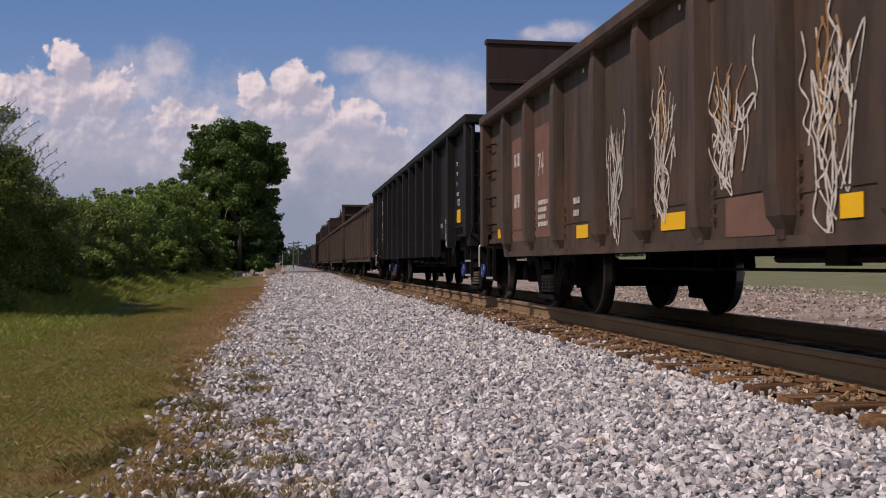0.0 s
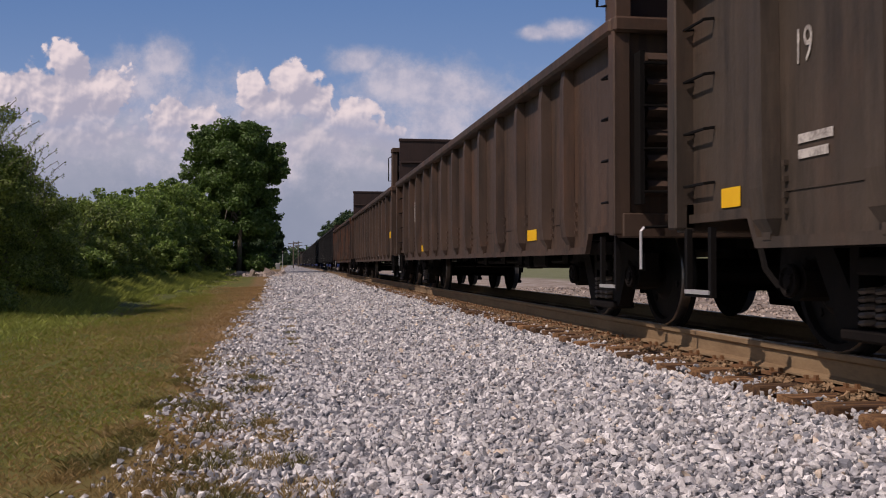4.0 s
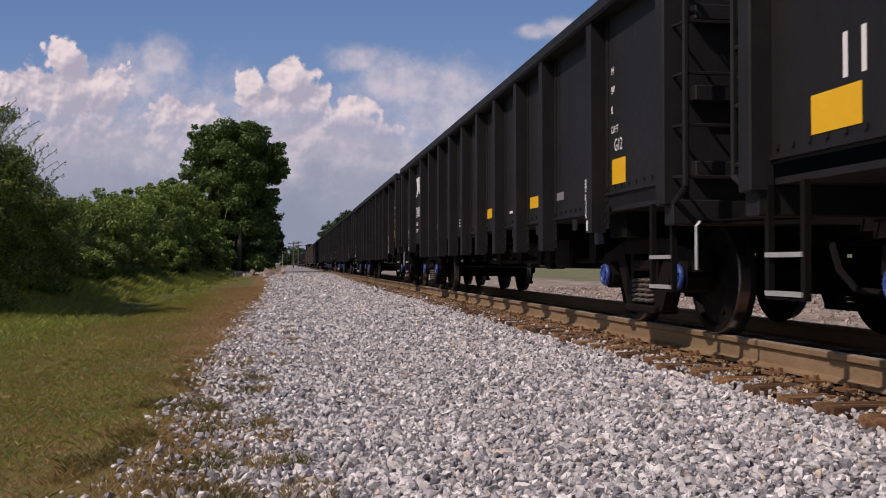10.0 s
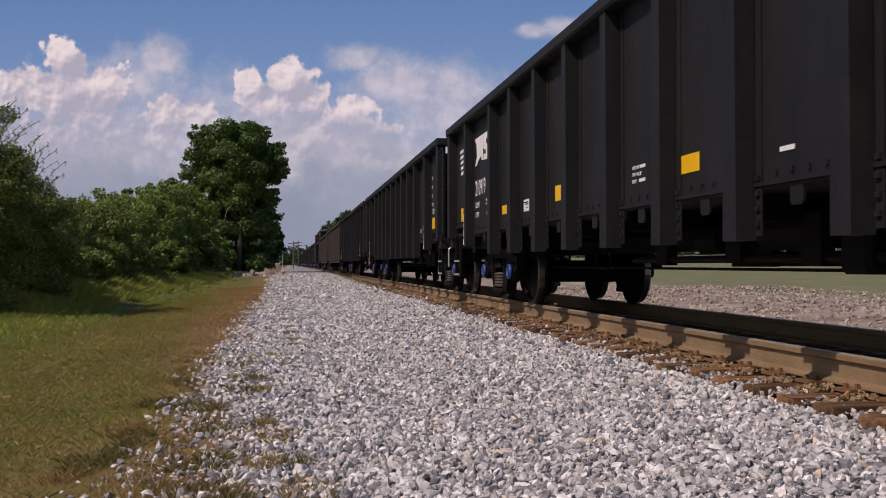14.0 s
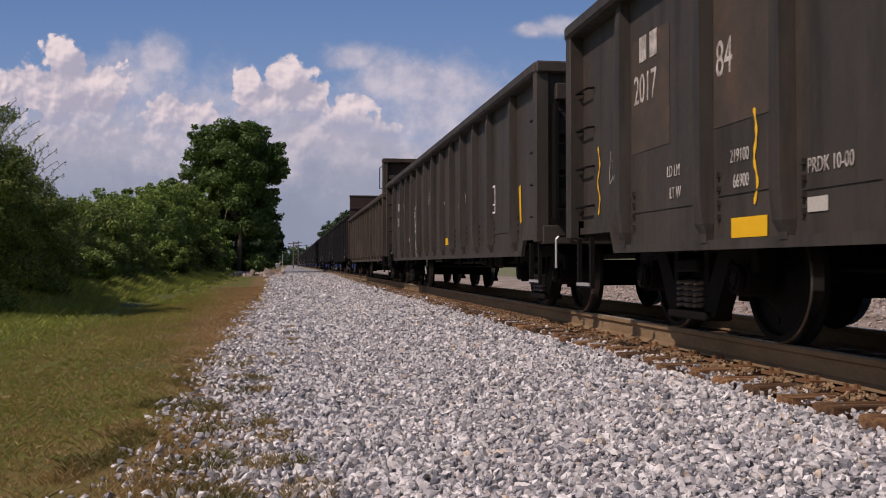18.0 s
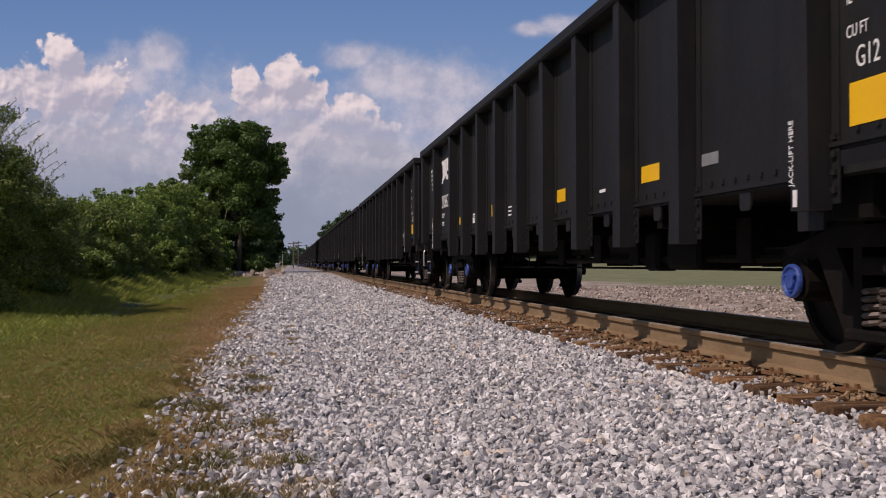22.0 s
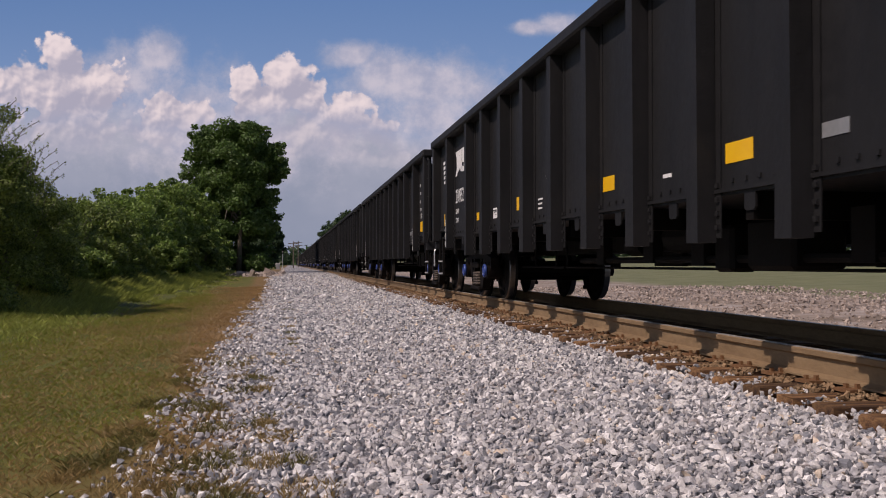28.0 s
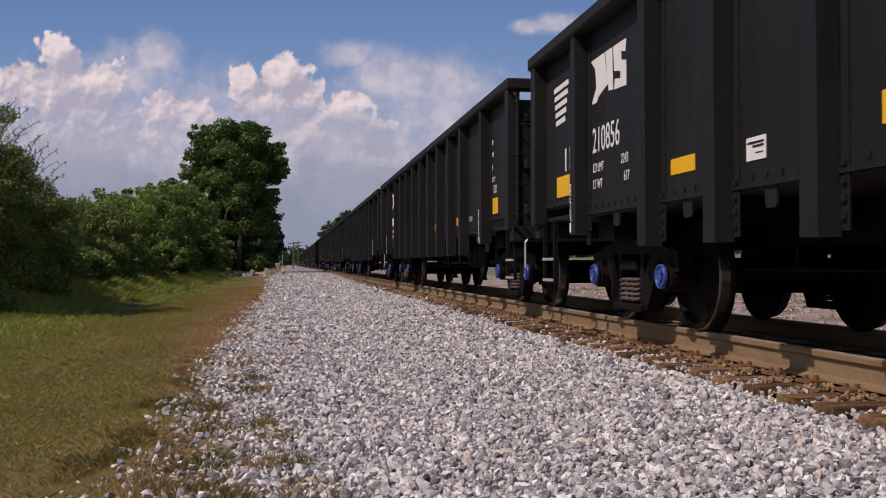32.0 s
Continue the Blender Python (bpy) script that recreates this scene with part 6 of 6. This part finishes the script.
blades("edge_tufts", "dry and green grass tufts scattered over the ballast edge", 80000, 26, WEED_BLADE, (-1.8, 0.4, 3.3, 12), 0.035,
       lambda x, y: abs(verge_edge(y) + 0.2 - x) < 0.62 and noise.noise((x * 2.6, y * 1.4, 17)) > 0.28, 0.8, 0.0020)
blades("rough_grass", "rough green grass rising to the hedge", 170000, 24, FRESH_BLADE, (-12, -2.6, 9, 62), 0.06,
       lambda x, y: random.random() < smooth(-2.9, -5.2, x + 1.5 * noise.noise((x * 0.3, y * 0.3, 1)) - 0.008 * (y - 40)) * smooth(9, 19, y + 3 * noise.noise((x * 0.5, y * 0.4, 6))), 0.7, 0.0026)
blades("tall_grass", "tall fresh green grass on the bank in front of the hedge", 120000, 23, FRESH_BLADE, (-8, -4.0, 20, 70), 0.115,
       lambda x, y: random.random() < smooth(20, 27, y) and x < -4.2 - 0.8 * noise.noise((x * 0.3, y * 0.3, 1)) + 0.008 * (y - 40), 0.55, 0.0026)


def weed(x, y, r, seed):
    rng = np.random.default_rng(seed)
    n = 260
    a, q = rng.random(n) * 6.283, r * np.sqrt(rng.random(n))
    px, py = x + q * np.cos(a) * 0.9, y + q * np.sin(a) * 1.5
    root = np.stack([px, py, lays(px, py) + 0.01], 1)
    h = (0.02 + 0.045 * rng.random(n))[:, None]
    tip = root + np.concatenate([rng.normal(size=(n, 2)) * h * 0.7, h], 1)
    b = rng.random(n) * 6.283
    sx = np.stack([np.cos(b), np.sin(b), 0 * b], 1) * 0.0024
    v = np.stack([root - sx, root + sx, (root + tip) / 2 + sx * 1.6, tip], 1).reshape(-1, 3)
    return tagged(fast_mesh("weed_tuft", v, np.arange(4 * n).reshape(n, 4), WEED_BLADE if seed % 2 else STRAW_BLADE),
                  "low weed tuft growing through the ballast", "weed", "weeds in the ballast")


for i, (x, y, r) in enumerate(((0.03, 13.4, 0.15), (0.02, 14.6, 0.12), (0.0, 16.0, 0.12), (0.05, 12.4, 0.07), (-0.43, 9.0, 0.15), (-0.30, 8.9, 0.12), (-0.22, 8.1, 0.10), (-0.50, 6.3, 0.16),
                               (-0.62, 5.3, 0.2), (-0.36, 5.25, 0.17), (-0.12, 5.1, 0.14), (0.03, 5.15, 0.1), (0.10, 4.45, 0.16), (-0.40, 4.45, 0.16), (-0.75, 4.7, 0.2), (-0.25, 4.3, 0.1),
                               (0.0, 18.5, 0.14), (-0.02, 22.0, 0.18), (-0.02, 26.0, 0.2), (-0.62, 7.2, 0.16), (-0.15, 6.4, 0.07))):
    weed(x, y, r, 300 + i)

# ---------------------------------------------------------------- rubble ahead and past the track


def rubble(name, label, seed, count, area, size):
    rng = np.random.default_rng(seed)
    x0, x1, y0, y1 = area
    px, py = x0 + (x1 - x0) * rng.random(count), y0 + (y1 - y0) * rng.random(count)
    s = size * (0.4 + rng.random(count) ** 2)
    v, f = stones(rng, px, py, lays(px, py) + s * 0.2, s, CUBE, CUBE_F)
    return tagged(fast_mesh(name, v, f, ROCK), label, "rubble", kind="stuff")


rubble("rubble", "pale broken stone and concrete rubble across the verge", 61, 300, (-5.0, -0.4, 62, 76), 0.16)
rubble("loose_rock", "tan and grey loose rock past the track", 62, 9000, (6.6, 19, 6, 40), 0.05)
for i, (x, y, s) in enumerate(((-5.9, 62, 0.35), (-3.2, 66, 0.32), (-2.4, 64, 0.42), (-1.6, 68, 0.35), (-4.6, 67, 0.25))):
    rng = np.random.default_rng(70 + i)
    v, f = stones(rng, np.array([x]), np.array([y]), np.array([lay(x, y) + s * 0.3]), np.array([s]), CUBE, CUBE_F)
    tagged(fast_mesh("boulder", v, f, ROCK), "pale broken concrete boulder on the verge", "boulder", "boulders on the verge")

# ---------------------------------------------------------------- sky backdrop


def cloud_material():
    """Cumulus towers, thin veils and a grey bank near the horizon, by soft lobes broken up with noise; units are hundredths of the sheet's width."""
    m = bpy.data.materials.new("distant_clouds")
    m.use_nodes = True
    t = m.node_tree
    n, l = t.nodes, t.links
    n.remove(n["Principled BSDF"])
    co = n.new("ShaderNodeTexCoord").outputs["Object"]

    def op(kind, *args):
        k = n.new("ShaderNodeMath")
        k.operation = kind
        for i, s in enumerate(args):
            if isinstance(s, (int, float)):
                k.inputs[i].default_value = s
            else:
                l.new(s, k.inputs[i])
        return k.outputs[0]

    def fbm(scale, detail, shift=(0, 0, 0), rough=0.55):
        mp = n.new("ShaderNodeMapping")
        mp.inputs["Location"].default_value = shift
        l.new(co, mp.inputs["Vector"])
        k = n.new("ShaderNodeTexNoise")
        k.inputs["Scale"].default_value, k.inputs["Detail"].default_value, k.inputs["Roughness"].default_value = scale, detail, rough
        l.new(mp.outputs[0], k.inputs["Vector"])
        return k.outputs[0]

    def lobe(cx, cy, rx, ry, w):
        mp = n.new("ShaderNodeMapping")
        rx, ry = rx * 1.24, ry * 1.24
        mp.inputs["Location"].default_value = (-cx / rx, -cy / ry, 0)
        mp.inputs["Scale"].default_value = (1 / rx, 1 / ry, 0)
        l.new(co, mp.inputs["Vector"])
        ln = n.new("ShaderNodeVectorMath")
        ln.operation = "LENGTH"
        l.new(mp.outputs[0], ln.inputs[0])
        return op("MULTIPLY", op("SUBTRACT", 1.0, ln.outputs["Value"]), w)

    def union(rows):
        d = None
        for row in rows:
            v = lobe(*row)
            d = v if d is None else op("SMOOTH_MAX", d, v, 0.25)
        return d

    def soft(src, a, b):
        k = n.new("ShaderNodeMapRange")
        k.interpolation_type = "SMOOTHSTEP"
        k.inputs["From Min"].default_value, k.inputs["From Max"].default_value = a, b
        l.new(src, k.inputs["Value"])
        return k.outputs[0]

    TOWERS = [(-6.73, 3.42, 0.50, 0.36, 1.1), (-7.75, 2.85, 0.55, 0.45, 1), (-6.05, 2.80, 0.62, 0.50, 1), (-6.9, 2.75, 0.85, 0.62, 1), (-6.6, 2.1, 1.4, 0.75, 0.8),
              (-4.95, 2.28, 0.40, 0.58, 1), (-4.4, 2.2, 0.55, 0.40, 0.8), (-2.72, 3.02, 0.52, 0.36, 1.1), (-3.42, 2.90, 0.36, 0.34, 1), (-3.1, 2.55, 0.75, 0.42, 0.9),
              (-2.35, 2.70, 0.42, 0.30, 1), (-1.75, 2.30, 0.68, 0.40, 1), (-1.15, 2.05, 0.55, 0.32, 0.9), (-2.3, 1.9, 1.1, 0.50, 0.8), (-2.0, 1.05, 0.45, 0.13, 0.8), (-1.1, 1.5, 0.8, 0.18, 0.7)]
    towers = union(TOWERS)
    veils = union([(-1.56, 3.36, 0.42, 0.22, 0.9), (-0.75, 3.0, 0.9, 0.42, 0.9), (0.0, 2.85, 0.9, 0.40, 0.9), (0.6, 2.75, 0.7, 0.35, 0.7), (1.6, 3.88, 0.30, 0.10, 0.9),
                   (2.15, 3.92, 0.42, 0.18, 0.9), (-4.95, 3.38, 0.42, 0.34, 1), (-5.5, 2.9, 0.8, 0.6, 0.7), (-0.3, 2.2, 1.8, 0.55, 0.6), (-4.2, 2.6, 1.0, 0.5, 0.6), (-3.9, 1.8, 1.6, 0.7, 0.7), (-1.50, 3.36, 0.25, 0.15, 1.3), (-0.62, 3.05, 0.5, 0.2, 1.2), (-4.92, 3.42, 0.26, 0.22, 1.3)])
    # the same heads a little towards the sun: where they thin out, the light falls
    above = union([(cx + 0.16, cy - 0.20, rx, ry, w) for cx, cy, rx, ry, w in TOWERS[:14]])

    def billow(scale, shift=(0, 0, 0)):
        """Round heads upon round heads, gently bent by noise."""
        bend = n.new("ShaderNodeTexNoise")
        bend.inputs["Scale"].default_value, bend.inputs["Detail"].default_value = 1.6, 4
        mp = n.new("ShaderNodeMapping")
        mp.inputs["Location"].default_value = shift
        l.new(co, mp.inputs["Vector"])
        l.new(mp.outputs[0], bend.inputs["Vector"])
        mv = n.new("ShaderNodeMix")
        mv.data_type = "VECTOR"
        mv.inputs[0].default_value = 0.28
        l.new(mp.outputs[0], mv.inputs[4])
        l.new(bend.outputs["Color"], mv.inputs[5])
        k = n.new("ShaderNodeTexVoronoi")
        k.feature = "SMOOTH_F1"
        k.inputs["Scale"].default_value, k.inputs["Detail"].default_value = scale, 1.6
        k.inputs["Roughness"].default_value, k.inputs["Smoothness"].default_value = 0.55, 0.35
        l.new(mv.outputs[1], k.inputs["Vector"])
        return op("SUBTRACT", 1.0, k.outputs["Distance"])

    n1 = op("ADD", op("MULTIPLY", billow(2.3), 0.65), op("MULTIPLY", billow(5.5, (2, 3, 0)), 0.35))
    wob = op("ADD", op("MULTIPLY", op("SUBTRACT", n1, 0.34), 0.85), op("MULTIPLY", op("SUBTRACT", fbm(2.4, 9, (0, 0, 0), 0.62), 0.5), 0.95))
    td = op("ADD", towers, wob)
    ta = soft(td, -0.02, 0.20)
    vd = op("ADD", veils, op("MULTIPLY", op("SUBTRACT", fbm(1.2, 9, (3, 1, 0), 0.65), 0.5), 1.9))
    va = op("MULTIPLY", soft(vd, -0.30, 0.65), 0.80)
    sep = n.new("ShaderNodeSeparateXYZ")
    l.new(co, sep.inputs[0])
    x, y = sep.outputs[0], sep.outputs[1]
    yy = op("ADD", y, op("MULTIPLY", op("SUBTRACT", fbm(0.55, 6, (7, 2, 0)), 0.5), 1.6))
    bank = op("MULTIPLY", soft(op("ADD", yy, op("MULTIPLY", soft(x, -2.0, 1.5), 0.8)), 3.1, 1.9), op("SUBTRACT", 0.95, op("MULTIPLY", soft(x, -1.0, 3.0), 0.3)))
    relief = op("SUBTRACT", n1, op("ADD", op("MULTIPLY", billow(2.3, (0.06, -0.10, 0)), 0.65), op("MULTIPLY", billow(5.5, (2.04, 2.94, 0)), 0.35)))
    slope = op("SUBTRACT", towers, above)
    lit = soft(op("ADD", op("ADD", op("MULTIPLY", relief, 1.3), op("MULTIPLY", slope, 0.75)), op("ADD", op("MULTIPLY", fbm(1.4, 7, (4, 4, 0)), 0.8), op("MULTIPLY", soft(y, 1.4, 3.2), 0.15))), 0.22, 1.12)

    def mixc(f, a, b):
        k = n.new("ShaderNodeMix")
        k.data_type = "RGBA"
        for i, s in ((0, f), (6, a), (7, b)):
            if isinstance(s, tuple):
                k.inputs[i].default_value = (*s, 1)
            else:
                l.new(s, k.inputs[i])
        return k.outputs[2]

    col = mixc(lit, (0.36, 0.395, 0.495), (0.72, 0.70, 0.715))
    # towers sink into the bank lower down
    ta2 = op("MULTIPLY", ta, soft(yy, 1.1, 2.6))
    low = mixc(soft(op("ADD", y, op("MULTIPLY", op("SUBTRACT", fbm(0.8, 5, (2, 9, 0)), 0.5), 3.0)), 0.0, 3.0), (0.235, 0.300, 0.395), (0.36, 0.415, 0.50))
    veil = mixc(soft(fbm(2.0, 8, (1, 5, 0), 0.6), 0.30, 0.68), (0.345, 0.40, 0.52), (0.63, 0.635, 0.68))
    c = mixc(va, low, veil)
    c = mixc(ta2, c, col)
    alpha = op("MAXIMUM", op("MAXIMUM", ta2, va), bank)
    blue = mixc(soft(y, 0.5, 5.5), (0.22, 0.365, 0.58), (0.085, 0.205, 0.43))
    em = n.new("ShaderNodeEmission")
    l.new(mixc(alpha, blue, c), em.inputs["Color"])
    l.new(em.outputs[0], n["Material Output"].inputs["Surface"])
    return m


FAR = 3300.0
UNIT = FAR * 100 / 1700.0
bm = bmesh.new()
bmesh.ops.create_grid(bm, x_segments=2, y_segments=2, size=1)
for v in bm.verts:
    v.co = Vector((v.co.x * 16, 0.0 + v.co.y * 7 + 5.5, 0))
clouds = tagged(new("backdrop", mesh_of("backdrop", bm, cloud_material())), "white cumulus towers over a grey-blue cloud bank", "clouds", kind="structure")
clouds.scale = (UNIT, UNIT, UNIT)
clouds.visible_shadow = False


def sky_pose(dx, dy):
    """The sheet stands square to the view, shifted by hundredths of its unit."""
    m = look(EYE, aim)
    return m @ pose(dx * UNIT, dy * UNIT, -FAR)
# ---------------------------------------------------------------- moving things


def motions():
    walk(clouds, [(0, sky_pose(0.08, -0.07)), (16, sky_pose(0, 0)), (32, sky_pose(-0.08, 0.06))])
    for car, k in CAR_ROWS:
        rows = []
        for t, lag in LAG:
            y = REAR_AT + SPAN * k - SPEED * t - HALF + lag
            rows.append((t, pose(TRACK_X, y, 0)))
        walk(car, rows)
    rows = []
    for f in range(0, 32 * FPS + 1):
        rows.append((f / FPS, pose(0, 0, 0, math.degrees(SPEED * f / FPS / RADIUS) % 360)))
    lead = WHEELSETS[0]
    walk(lead, rows)
    for w in ALL_WHEELSETS():
        if w is not lead:
            w.rotation_mode = "QUATERNION"
            w.animation_data_create().action = lead.animation_data.action
            w.animation_data.action_slot = lead.animation_data.action_slot


def ALL_WHEELSETS():
    return [o for o in scene.objects if o.name.startswith("wheelset")]


# how far the train runs behind an even speed
LAG = ((0, 0.0), (4, 0.15), (8, 0.55), (13, 0.78), (17, 0.70), (21, 0.45), (25, 0.3), (28, 0.5), (30, 0.18), (32, 0.0))
# y of the rear end of the first car at the start
REAR_AT = 13.1
motions()
